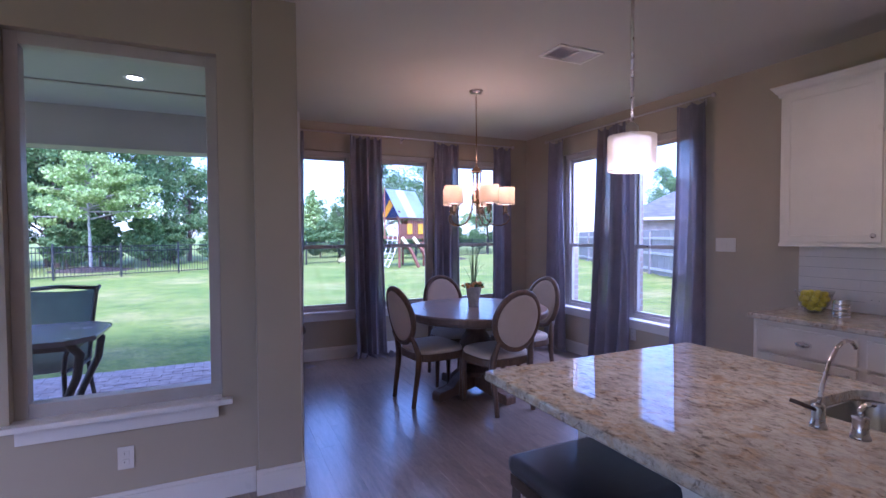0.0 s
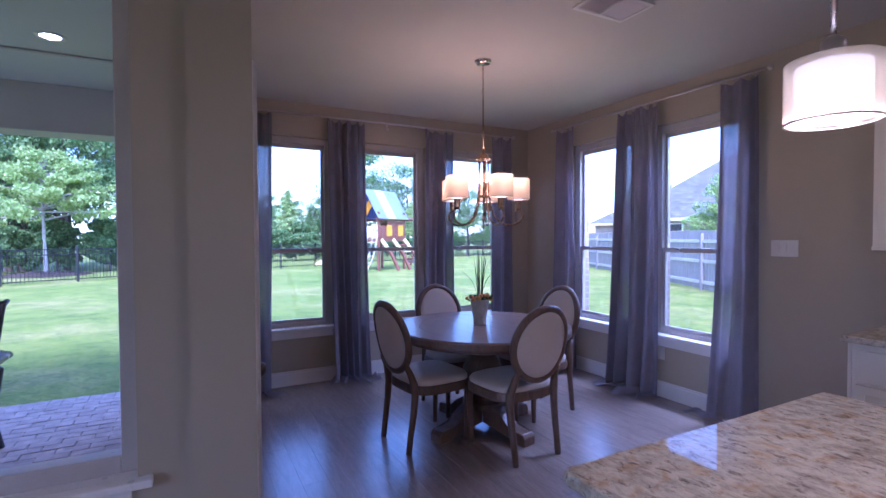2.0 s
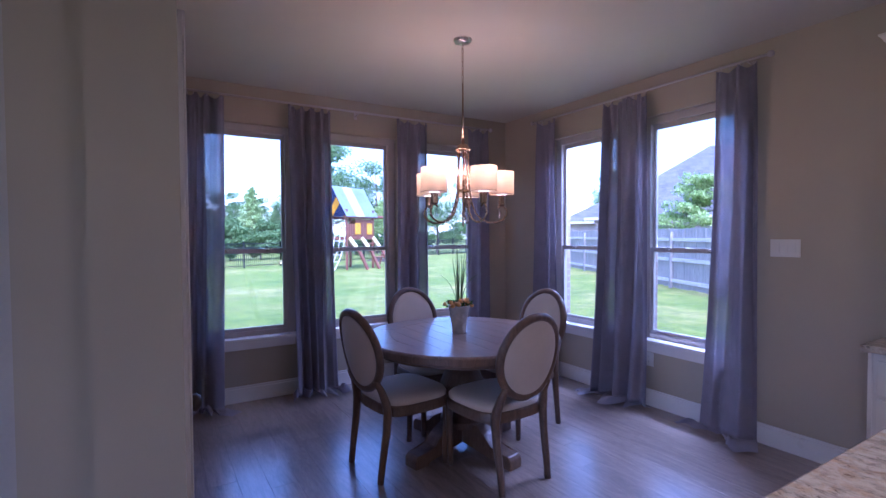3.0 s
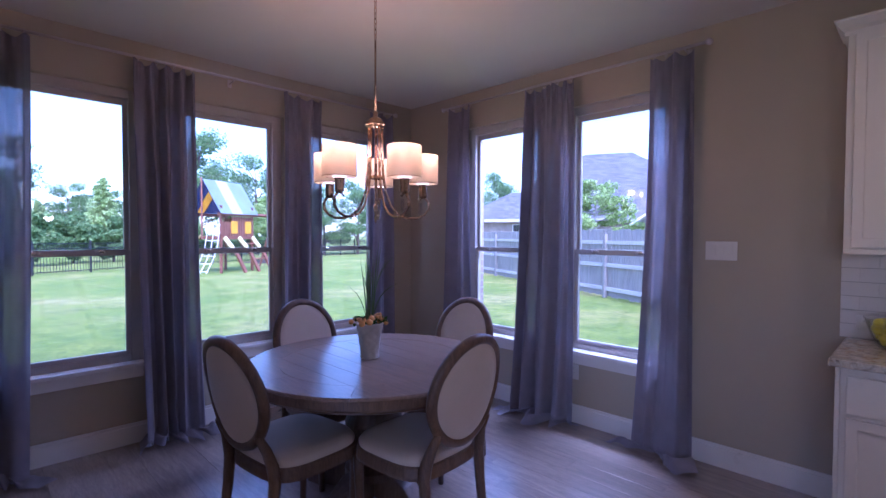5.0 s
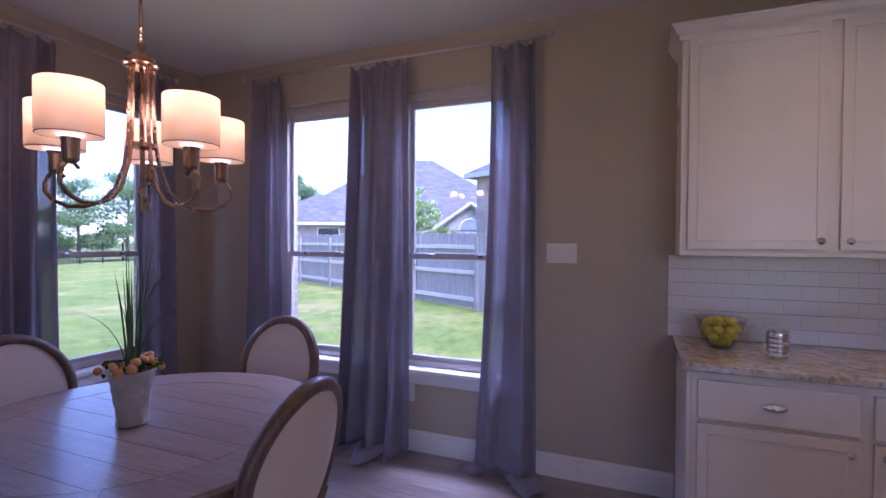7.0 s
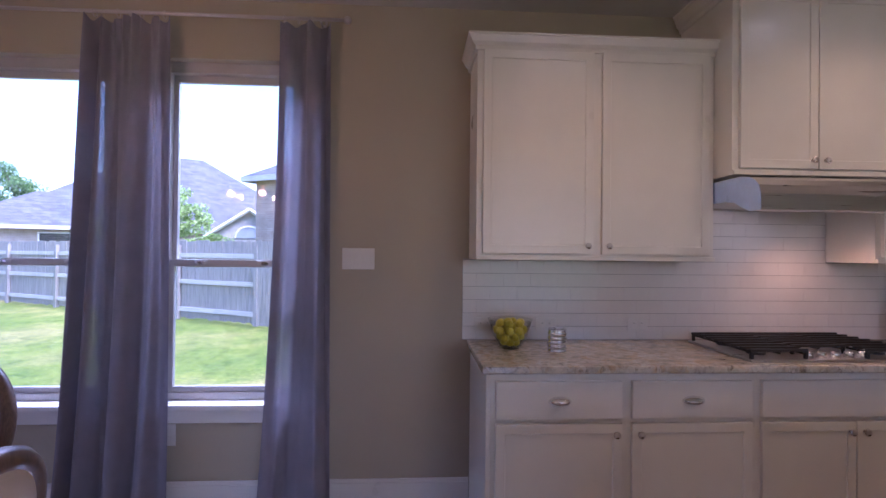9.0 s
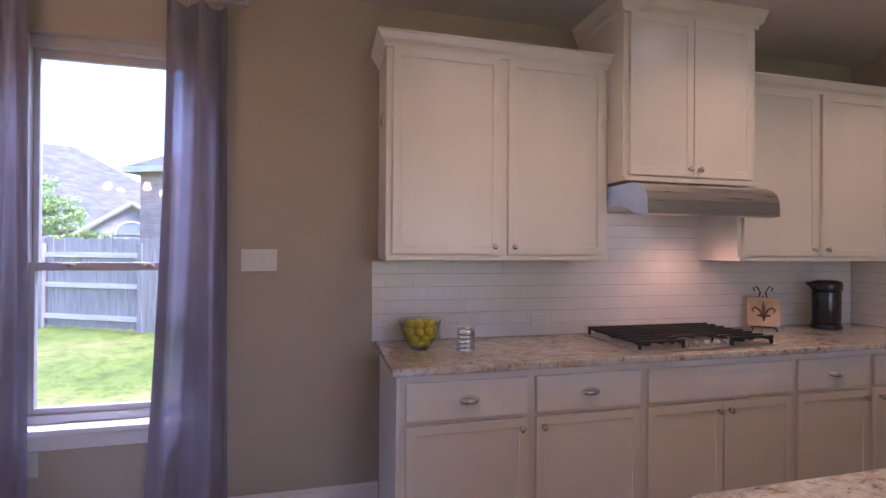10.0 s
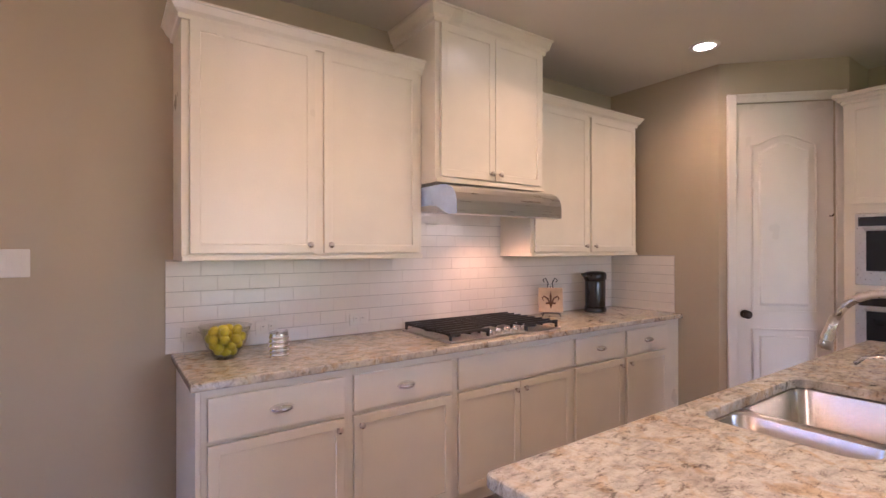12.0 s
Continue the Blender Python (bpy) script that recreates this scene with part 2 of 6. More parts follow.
CHAIRWOOD = wood("chair_wood", (0.085, 0.05, 0.032), (0.19, 0.115, 0.072), 0.38, (10, 10, 2), 3.0)
LINEN = cloth("beige_linen", (0.6, 0.495, 0.4), 0.0, 0.0, 700, 0.06)
DRAPE = cloth("grey_blue_drape", (0.29, 0.262, 0.315), 0.2, 0.06, 600, 0.15)
STONE = granite("speckled_granite")
PANE = glass("clear_pane")
NICKEL = plain("brushed_nickel", (0.6, 0.55, 0.5), 0.28, 1.0, 0.06, 20, 300, 0.03)
RODMETAL = plain("satin_nickel_rod", (0.55, 0.5, 0.5), 0.45, 0.6, 0.05, 3, 60, 0.0)
BRONZE = plain("dark_bronze", (0.1, 0.075, 0.06), 0.35, 1.0, 0.1, 20, 200, 0.03)
GOLDISH = plain("warm_antique_nickel", (0.4, 0.27, 0.17), 0.26, 1.0, 0.08, 20, 200, 0.02)
STEEL = plain("stainless_steel", (0.56, 0.54, 0.52), 0.3, 1.0, 0.06, 6, 90, 0.03, stretch=(12, 0.6, 12))
SINKSTEEL = plain("satin_sink_steel", (0.62, 0.61, 0.6), 0.24, 1.0, 0.04, 5, 120, 0.02)
IRON = plain("black_cast_iron", (0.035, 0.035, 0.038), 0.38, 0.3, 0.2, 20, 150, 0.1)
BLACKMETAL = plain("black_painted_metal", (0.018, 0.02, 0.024), 0.4, 0.2, 0.2, 5, 100, 0.05)
BLACKPLASTIC = plain("black_gloss_plastic", (0.015, 0.015, 0.017), 0.18, 0.0, 0.1, 8, 150, 0.0)
LEATHER = plain("dark_grey_leather", (0.045, 0.045, 0.05), 0.35, 0.0, 0.2, 8, 180, 0.2)
DARKWOOD = wood("dark_stool_wood", (0.03, 0.018, 0.012), (0.07, 0.04, 0.026), 0.4, (10, 10, 2), 3.0)
TILE = plain("white_glazed_tile", (0.72, 0.69, 0.65), 0.16, 0.0, 0.03, 4, 60, 0.02, per_object=True)
GROUT = plain("grey_grout", (0.42, 0.4, 0.38), 0.9, 0.0, 0.1, 10, 200, 0.15)
PLATE = plain("white_plastic_plate", (0.68, 0.66, 0.62), 0.35, 0.0, 0.03, 10, 200, 0.0)
CERAMIC = plain("grey_white_ceramic", (0.43, 0.4, 0.37), 0.45, 0.0, 0.15, 18, 160, 0.15)
LIME = plain("yellow_green_fruit", (0.6, 0.52, 0.03), 0.35, 0.0, 0.2, 30, 200, 0.15, per_object=True)
PEACH = plain("orange_berry", (0.7, 0.34, 0.08), 0.45, 0.0, 0.25, 40, 200, 0.1, per_object=True)
REED = plain("reed_leaf", (0.1, 0.16, 0.055), 0.5, 0.0, 0.3, 12, 80, 0.0, per_object=True)
FLORAL = leaves("plant_leaf", (0.03, 0.07, 0.015), (0.09, 0.15, 0.04))
CRYSTAL = glass("cut_crystal", (0.9, 0.9, 0.95), 0.05)
BOWLGLASS = glass("bowl_glass", (0.94, 0.95, 0.94), 0.02)
SHEER = cloth("sheer_shade_cloth", (0.84, 0.74, 0.57), 0.5, 0.45, 1200, 0.05)
SHADECLOTH = cloth("cream_shade_cloth", (0.86, 0.74, 0.57), 0.6, 0.16, 1200, 0.05)
BULB = glow("lit_inner_shade", (1.0, 0.74, 0.46), 0.62)
PENDBULB = glow("lit_pendant_inner_shade", (1.0, 0.85, 0.69), 0.45)
CANGLOW = glow("lit_recessed_lens", (1.0, 0.85, 0.7), 3.5)
GRASS = lawn("lawn_grass")
PAVER = plain("tumbled_brick_paver", (0.45, 0.375, 0.345), 0.8, 0.0, 0.25, 9, 90, 0.4, per_object=True)
SAND = plain("joint_sand", (0.24, 0.21, 0.18), 0.95, 0.0, 0.2, 10, 200, 0.2)
RAILWOOD = plain("pale_fence_rail", (0.62, 0.56, 0.52), 0.8, 0.0, 0.15, 2.0, 40, 0.2, per_object=True, stretch=(1, 12, 12))
CHROME = plain("polished_chrome", (0.82, 0.81, 0.8), 0.1, 1.0, 0.04, 10, 200, 0.0)
# Steel hood end: the window's bluish reflection is put into its base colour.
ENDSHEEN = plain("hood_end_painted_reflection", (0.5, 0.64, 0.95), 0.3, 0.0, 0.08, 8, 60, 0.03)
CEDAR = plain("weathered_grey_cedar", (0.37, 0.325, 0.3), 0.85, 0.0, 0.22, 2.0, 40, 0.3, per_object=True, stretch=(12, 12, 1))
BRICKWALL = bricks("house_brick", (0.46, 0.35, 0.28), (0.36, 0.27, 0.22), (0.5, 0.46, 0.42))
SHINGLE = bricks("grey_roof_shingle", (0.13, 0.125, 0.15), (0.19, 0.18, 0.21), (0.09, 0.09, 0.1), 0.32, 0.14)
BARK = plain("tree_bark", (0.16, 0.12, 0.095), 0.9, 0.0, 0.3, 3, 30, 0.6, stretch=(6, 6, 1))
PALEBARK = plain("pale_bark", (0.42, 0.39, 0.35), 0.85, 0.0, 0.25, 6, 40, 0.4)
LEAF1 = leaves("woods_leaf", (0.085, 0.165, 0.06), (0.3, 0.42, 0.17))
LEAF4 = leaves("conifer_leaf", (0.3, 0.43, 0.13), (0.58, 0.68, 0.32))
LEAF2 = leaves("young_maple_leaf", (0.24, 0.36, 0.09), (0.54, 0.64, 0.28))
LEAF3 = leaves("pine_needles", (0.09, 0.15, 0.07), (0.24, 0.32, 0.15))
MULCH = plain("dark_mulch", (0.07, 0.045, 0.035), 0.95, 0.0, 0.4, 6, 60, 0.8)
REDWOOD = plain("red_stained_wood", (0.22, 0.085, 0.055), 0.65, 0.0, 0.25, 2, 40, 0.2, per_object=True, stretch=(1, 1, 6))
NAVY = plain("navy_tarp", (0.02, 0.03, 0.1), 0.5, 0.0, 0.1, 4, 80, 0.05)
YELLOW = plain("yellow_tarp", (0.7, 0.36, 0.02), 0.5, 0.0, 0.1, 4, 80, 0.05)
PALETARP = plain("pale_blue_white_tarp", (0.42, 0.5, 0.56), 0.5, 0.0, 0.1, 1.2, 80, 0.05)
SLIDEPLASTIC = plain("cream_slide_plastic", (0.75, 0.66, 0.36), 0.4, 0.0, 0.1, 3, 80, 0.02)
ROPEWHITE = plain("white_rope", (0.75, 0.72, 0.68), 0.7, 0.0, 0.1, 10, 120, 0.1)
SLING = cloth("pale_green_sling", (0.3, 0.36, 0.3), 0.15, 0.0, 500)
FASCIA = plain("taupe_exterior_board", (0.42, 0.38, 0.36), 0.6, 0.0, 0.06, 2, 100, 0.05)
EAVE = plain("pale_eave_paint", (0.55, 0.52, 0.5), 0.6, 0.0, 0.08, 2, 100, 0.05)
SOFFIT = plain("patio_ceiling_paint", (0.5, 0.5, 0.47), 0.7, 0.0, 0.04, 2, 120, 0.05)
VENTGREY = plain("vent_grey_paint", (0.74, 0.67, 0.67), 0.5, 0.0, 0.06, 6, 150, 0.03)
ARTTILE = plain("cream_art_tile", (0.6, 0.45, 0.3), 0.5, 0.0, 0.12, 12, 120, 0.15)
ARTMOTIF = plain("brown_glaze", (0.16, 0.07, 0.035), 0.4, 0.0, 0.15, 20, 120, 0.1)
PICTURE = plain("muted_canvas_print", (0.3, 0.22, 0.15), 0.7, 0.0, 0.35, 5, 60, 0.1)


# ---- builders ----
def mesh_of(name, bm, material, smooth=False):
    bmesh.ops.recalc_face_normals(bm, faces=bm.faces)
    me = bpy.data.meshes.new(name)
    bm.to_mesh(me)
    bm.free()
    me.materials.append(material)
    if smooth:
        for f in me.polygons:
            f.use_smooth = True
    return me


def part(name, bm, material, parent=None, label="", smooth=False, at=None):
    """Links a bmesh as one mesh object under a thing or a part."""
    ob = new(name, mesh_of(name, bm, material, smooth))
    if parent:
        ob.parent = parent
    if at is not None:
        ob.matrix_basis = at
    if label:
        tagged(ob, label)
    return ob


def thing(name, label, category, m=None, group="", kind=""):
    ob = tagged(new(name), label, category, group, kind)
    ob.empty_display_size = 0.1
    if m is not None:
        ob.matrix_basis = m
    return ob


def solid(name, bm, material, label, category="", group="", kind="", smooth=False, at=None):
    ob = part(name, bm, material, None, "", smooth, at)
    return tagged(ob, label, category, group, kind)


def box(bm, x0, x1, y0, y1, z0, z1, bevel=0.0):
    """Adds a block, its edges eased by bevel metres."""
    r = bmesh.ops.create_cube(bm, size=1)
    vs = r["verts"]
    for v in vs:
        v.co = ((x0 + x1) / 2 + v.co.x * (x1 - x0), (y0 + y1) / 2 + v.co.y * (y1 - y0), (z0 + z1) / 2 + v.co.z * (z1 - z0))
    if bevel:
        es = list({e for v in vs for e in v.link_edges})
        bmesh.ops.bevel(bm, geom=es, offset=bevel, segments=2, affect="EDGES", profile=0.6)
    return bm


def block(x0, x1, y0, y1, z0, z1, bevel=0.0):
    return box(bmesh.new(), x0, x1, y0, y1, z0, z1, bevel)


def lathe(profile, segments=24, bm=None, at=(0, 0, 0)):
    """Turns (radius, height) pairs round the z axis."""
    bm = bm or bmesh.new()
    rings = []
    for r, z in profile:
        rings.append([bm.verts.new((at[0] + r * math.cos(2 * math.pi * k / segments), at[1] + r * math.sin(2 * math.pi * k / segments), at[2] + z)) for k in range(segments)])
    for a, b in zip(rings, rings[1:]):
        for k in range(segments):
            bm.faces.new((a[k], a[(k + 1) % segments], b[(k + 1) % segments], b[k]))
    if profile[0][0] > 1e-6:
        bm.faces.new(rings[0][::-1])
    if profile[-1][0] > 1e-6:
        bm.faces.new(rings[-1])
    bmesh.ops.remove_doubles(bm, verts=bm.verts, dist=1e-6)
    return bm


def tube(points, radius, sides=8, bm=None, closed=False, flat=1.0):
    """A round bar along points; radius may be a list, one for each point."""
    bm = bm or bmesh.new()
    pts = [Vector(p) for p in points]
    n = len(pts)
    rad = radius if isinstance(radius, (list, tuple)) else [radius] * n
    rings, up = [], None
    for k, p in enumerate(pts):
        d = ((pts[(k + 1) % n] if closed or k < n - 1 else p) - (pts[k - 1] if closed or k else p)).normalized()
        if up is None:
            up = Vector((0, 0, 1)) if abs(d.z) < 0.9 else Vector((1, 0, 0))
        side = d.cross(up).normalized()
        up = side.cross(d).normalized()
        rings.append([bm.verts.new(p + rad[k] * (math.cos(a) * side + flat * math.sin(a) * up)) for a in (2 * math.pi * j / sides for j in range(sides))])
    pairs = list(zip(rings, rings[1:])) + ([(rings[-1], rings[0])] if closed else [])
    for a, b in pairs:
        for j in range(sides):
            bm.faces.new((a[j], a[(j + 1) % sides], b[(j + 1) % sides], b[j]))
    if not closed:
        bm.faces.new(rings[0][::-1])
        bm.faces.new(rings[-1])
    return bm


def extrude_xy(loop, z0, z1, bm=None):
    """A prism over a flat outline."""
    bm = bm or bmesh.new()
    lo, hi = [bm.verts.new((x, y, z0)) for x, y in loop], [bm.verts.new((x, y, z1)) for x, y in loop]
    n = len(loop)
    for k in range(n):
        bm.faces.new((lo[k], lo[(k + 1) % n], hi[(k + 1) % n], hi[k]))
    bm.faces.new(lo[::-1])
    bm.faces.new(hi)
    return bm


def pierced(axis, p0, p1, s0, s1, z0, z1, holes):
    """A wall across axis ('x' or 'y') from p0 to p1 thick, with openings (a, b, low, high) through it."""
    ss = sorted({s0, s1, *(v for h in holes for v in h[:2])})
    zs = sorted({z0, z1, *(v for h in holes for v in h[2:])})
    full = {(i, j) for i in range(len(ss) - 1) for j in range(len(zs) - 1)
            if not any(h[0] - 1e-6 <= ss[i] and ss[i + 1] <= h[1] + 1e-6 and h[2] - 1e-6 <= zs[j] and zs[j + 1] <= h[3] + 1e-6 for h in holes)}
    bm = bmesh.new()

    def vert(p, s, z):
        return bm.verts.new((p, s, z) if axis == "x" else (s, p, z))
    for i, j in full:
        a, b, c, d = ss[i], ss[i + 1], zs[j], zs[j + 1]
        for p in (p0, p1):
            bm.faces.new([vert(p, *q) for q in ((a, c), (b, c), (b, d), (a, d))])
        for (di, dj), (q, r) in {(-1, 0): ((a, c), (a, d)), (1, 0): ((b, c), (b, d)), (0, -1): ((a, c), (b, c)), (0, 1): ((a, d), (b, d))}.items():
            if (i + di, j + dj) not in full:
                bm.faces.new((vert(p0, *q), vert(p0, *r), vert(p1, *r), vert(p1, *q)))
    bmesh.ops.remove_doubles(bm, verts=bm.verts, dist=1e-5)
    return bm


def oriented(axis):
    """Turns a thing built facing -y on the plane y=0 to the wall across axis."""
    return pose(0, 0, 0, 0, 0, -90) if axis == "x" else Matrix.Identity(4)


# ---- the shell of the house ----
H, XB, YA, XL, YL, YE = 2.745, 3.60, 5.32, 0.11, 2.60, -1.60
AWIN = [(0.335, 1.165), (1.365, 2.195), (2.395, 3.225)]
BWIN = [(2.685, 3.515), (3.715, 4.545)]
WZ0, WZ1 = 0.555, 2.42
LWIN = (-1.21, -0.30)
S = "structure"
solid("wall_north", pierced("y", YA, YA + 0.12, XL - 0.23, XB + 0.12, 0, H, [(a, b, WZ0, WZ1) for a, b in AWIN]), PAINT, "taupe painted wall with three tall windows", "wall", kind=S)
solid("wall_north_exterior", pierced("y", YA + 0.13, YA + 0.24, XL - 0.35, XB + 0.24, -0.2, H + 0.2, [(a + 0.02, b - 0.02, WZ0 - 0.02, WZ1 - 0.02) for a, b in AWIN]), BRICKWALL, "tan brick outer face of the house", "wall", kind=S)
solid("wall_east", pierced("x", XB, XB + 0.12, YE - 0.12, YA, 0, H, [(a, b, WZ0, WZ1) for a, b in BWIN]), PAINT, "taupe painted wall with two tall windows", "wall", kind=S)
solid("wall_east_exterior", pierced("x", XB + 0.13, XB + 0.24, YE - 0.3, YA + 0.13, -0.2, H + 0.2, [(a + 0.02, b - 0.02, WZ0 - 0.02, WZ1 - 0.02) for a, b in BWIN]), BRICKWALL, "tan brick outer face of the house", "wall", kind=S)
DOOR_Y = (2.68, 3.56)
solid("wall_nook_west", pierced("x", XL - 0.23, XL, YL - 0.06, YA, 0, H, [(DOOR_Y[0], DOOR_Y[1], 0.0, 2.1)]), PAINT, "taupe painted wall beside the breakfast nook", "wall", kind=S)
solid("wall_window_west", pierced("y", YL, YL + 0.14, -4.6, XL - 0.23, 0, H, [(LWIN[0], LWIN[1], WZ0, WZ1)]), PAINT, "taupe painted wall with a picture window", "wall", kind=S)
solid("wall_west_exterior", pierced("y", YL + 0.15, YL + 0.25, -4.6, XL - 0.24, -0.2, H + 0.1, [(LWIN[0] + 0.02, LWIN[1] - 0.02, WZ0 - 0.02, WZ1 - 0.02)]), BRICKWALL, "tan brick outer wall beside the patio", "wall", kind=S)
solid("wall_kitchen_end", block(2.69, XB, YE - 0.12, YE, 0, H), PAINT, "taupe painted wall at the end of the kitchen counter", "wall", kind=S)
C1, C2 = Vector((2.69, YE)), Vector((2.10, -2.21))
DLEN = (C2 - C1).length
DIAG = Matrix.Translation((C1.x, C1.y, 0)) @ pose(0, 0, 0, 0, 0, math.degrees(math.atan2(C2.y - C1.y, C2.x - C1.x)))
DDOOR = (0.115, 0.76, 0.0, 2.45)
solid("wall_pantry", pierced("y", 0, 0.12, 0, DLEN, 0, H, [DDOOR]), PAINT, "taupe painted corner wall around the pantry door", "wall", kind=S, at=DIAG)
solid("wall_pantry_side", block(2.10, 2.22, -2.75, -2.21, 0, H), PAINT, "taupe painted wall beside the ovens", "wall", kind=S)
solid("wall_south", block(-4.6, 2.10, -2.75, -2.63, 0, H), PAINT, "taupe painted wall behind the kitchen", "wall", kind=S)
# Out of view; its opening is added so the west fill lamp shines in.
solid("wall_west", pierced("x", -4.72, -4.6, -2.75, YL + 0.14, 0, H, [(-2.0, 0.9, 0.3, 2.4)]), PAINT, "taupe painted living room wall with an unseen opening added to let in light", "wall", kind=S)
bm = block(-4.72, XB + 0.12, -2.75, YL + 0.14, H, H + 0.12)
box(bm, XL - 0.23, XB + 0.12, YL + 0.14, YA + 0.12, H, H + 0.12)
solid("ceiling", bm, CEIL, "off-white textured ceiling", "ceiling", kind=S)
solid("roof_deck", block(-5.2, XB + 0.5, -2.9, 6.6, H + 0.22, H + 0.36), SHINGLE, "grey roof over the house", "roof", kind=S)
bm = block(-4.72, XB + 0.12, -2.75, YL + 0.14, -0.2, -0.012)
box(bm, XL - 0.23, XB + 0.12, YL + 0.14, YA + 0.12, -0.2, -0.012)
floor = solid("floor", bm, OAK, "dark wooden plank floor", "floor", kind=S)

BASE_H, BASE_T = 0.14, 0.016


def baseboard(x0, x1, y0, y1):
    bm = block(x0, x1, y0, y1, 0, BASE_H - 0.02, 0.002)
    t = 0.006
    dx, dy = (t, 0) if x1 - x0 < y1 - y0 else (0, t)
    box(bm, x0 + dx * (x0 > 1), x1 - dx * (x0 <= 1), y0 + dy * (y0 > 1), y1 - dy * (y0 <= 1), BASE_H - 0.02, BASE_H, 0.002)
    solid("baseboard", bm, TRIM, "white painted baseboard along the wall", "baseboard", kind=S)


baseboard(XL, XB - BASE_T, YA - BASE_T, YA)
baseboard(XB - BASE_T, XB, 1.78, YA)
baseboard(XL, XL + BASE_T, DOOR_Y[1] + 0.07, YA - BASE_T)
baseboard(-4.6, XL - 0.23 - BASE_T, YL - BASE_T, YL)
baseboard(XL - 0.23 - BASE_T, XL + BASE_T, YL - 0.06 - BASE_T, YL - 0.06)
baseboard(2.72, 3.0, YE, YE + BASE_T)


def window(name, a, b, axis, face, sashes, label):
    """A framed window in the opening a..b of the wall whose room face is at face; it looks into the room along -axis."""
    w = b - a
    m = (Matrix.Translation((face, (a + b) / 2, 0)) if axis == "x" else Matrix.Translation(((a + b) / 2, face, 0))) @ oriented(axis)
    win = thing(name, label, "window", m, kind=S)
    h, f = w / 2, 0.075 if sashes == 2 else 0.056
    for nm, q in (("frame_side", (-h, -h + f)), ("frame_side", (h - f, h))):
        part(nm, block(q[0], q[1], 0.055, 0.135, WZ0, WZ1, 0.004), SASH, win)
    part("frame_top", block(-h + f, h - f, 0.055, 0.135, WZ1 - 0.06, WZ1, 0.004), SASH, win)
    part("frame_bottom", block(-h + f, h - f, 0.055, 0.135, WZ0, WZ0 + (0.045 if sashes == 2 else 0.07), 0.004), SASH, win)
    if sashes == 2:
        rail = 1.30
        for nm, z0, z1, d0 in (("upper_sash", rail - 0.012, WZ1 - 0.06, 0.095), ("lower_sash", WZ0 + 0.045, rail + 0.03, 0.066)):
            bm = bmesh.new()
            e, g = h - f, 0.026
            box(bm, -e, -e + g, d0, d0 + 0.028, z0, z1, 0.003)
            box(bm, e - g, e, d0, d0 + 0.028, z0, z1, 0.003)
            box(bm, -e + g, e - g, d0, d0 + 0.028, z1 - 0.04, z1, 0.003)
            box(bm, -e + g, e - g, d0, d0 + 0.028, z0, z0 + 0.03, 0.003)
            sash = part(nm, bm, SASH, win)
            pane = part("pane", block(-e + g, e - g, d0 + 0.012, d0 + 0.016, z0 + 0.03, z1 - 0.04), PANE, sash)
            pane.visible_shadow = False
        for sx in (-0.17, 0.17):
            part("sash_lock", block(sx - 0.03, sx + 0.03, 0.054, 0.066, rail + 0.005, rail + 0.022, 0.004), NICKEL, win)
    else:
        pane = part("pane", block(-h + f, h - f, 0.09, 0.095, WZ0 + 0.07, WZ1 - 0.06), PANE, win)
        pane.visible_shadow = False
    g_ = -0.012 if sashes == 2 else 0.05
    part("sill", block(-h - g_, h + g_, -0.042 if sashes == 2 else -0.055, 0.0, WZ0 - 0.028, WZ0 + 0.002, 0.006), TRIM, win, "white painted window stool")
    part("sill_deck", block(-h + 0.001, h - 0.001, 0.0, 0.056, WZ0 - 0.02, WZ0 + 0.002), TRIM, win)
    part("apron", block(-h + 0.02, h - 0.02, -0.016, 0.0, WZ0 - 0.10, WZ0 - 0.028, 0.003), TRIM, win)
    return win


k = 0
for axis, face, spans in (("y", YA, AWIN), ("x", XB, BWIN)):
    for a, b in spans:
        k += 1
        window("window_%d" % k, a, b, axis, face, 2, "tall double-hung window with taupe frame and white sill")
window("window_6", *LWIN, "y", YL, 1, "fixed picture window with taupe frame and white sill")


# ---- doors ----
def panel_loop(x0, x1, z0, z1, rise, n=12):
    top = [(x1 - (x1 - x0) * k / n, z1 + rise * (math.sin(math.pi * k / n) ** 1.6 if rise else 0)) for k in range(n + 1)]
    return [(x0, z0), (x1, z0)] + top


def door_slab(w, h, panels, material, d=0.036):
    """A moulded door standing on the plane y=0, its face to -y, with raised panels in sunk fields."""
    bm = block(0, w, 0.006, d, 0, h)
    for x0, x1, z0, z1, rise in panels:
        loop = panel_loop(x0, x1, z0, z1, rise)
        cx, cz = (x0 + x1) / 2, (z0 + z1) / 2
        inner = [(cx + (x - cx) * (1 - 0.055 / (x1 - x0) * 2), cz + (z - cz) * (1 - 0.055 / (z1 - z0) * 2)) for x, z in loop]
        for lp, y0, y1 in ((inner, -0.004, 0.006),):
            lo, hi = [bm.verts.new((x, y0, z)) for x, z in lp], [bm.verts.new((cx + (x - cx) * 1.06, y1, cz + (z - cz) * 1.03)) for x, z in lp]
            bm.faces.new(lo)
            for q in range(len(lp)):
                bm.faces.new((lo[q], lo[(q + 1) % len(lp)], hi[(q + 1) % len(lp)], hi[q]))
        rim = [Vector((x, -0.001, z)) for x, z in loop]
        tube(rim, 0.007, 6, bm, closed=True)
    return bm


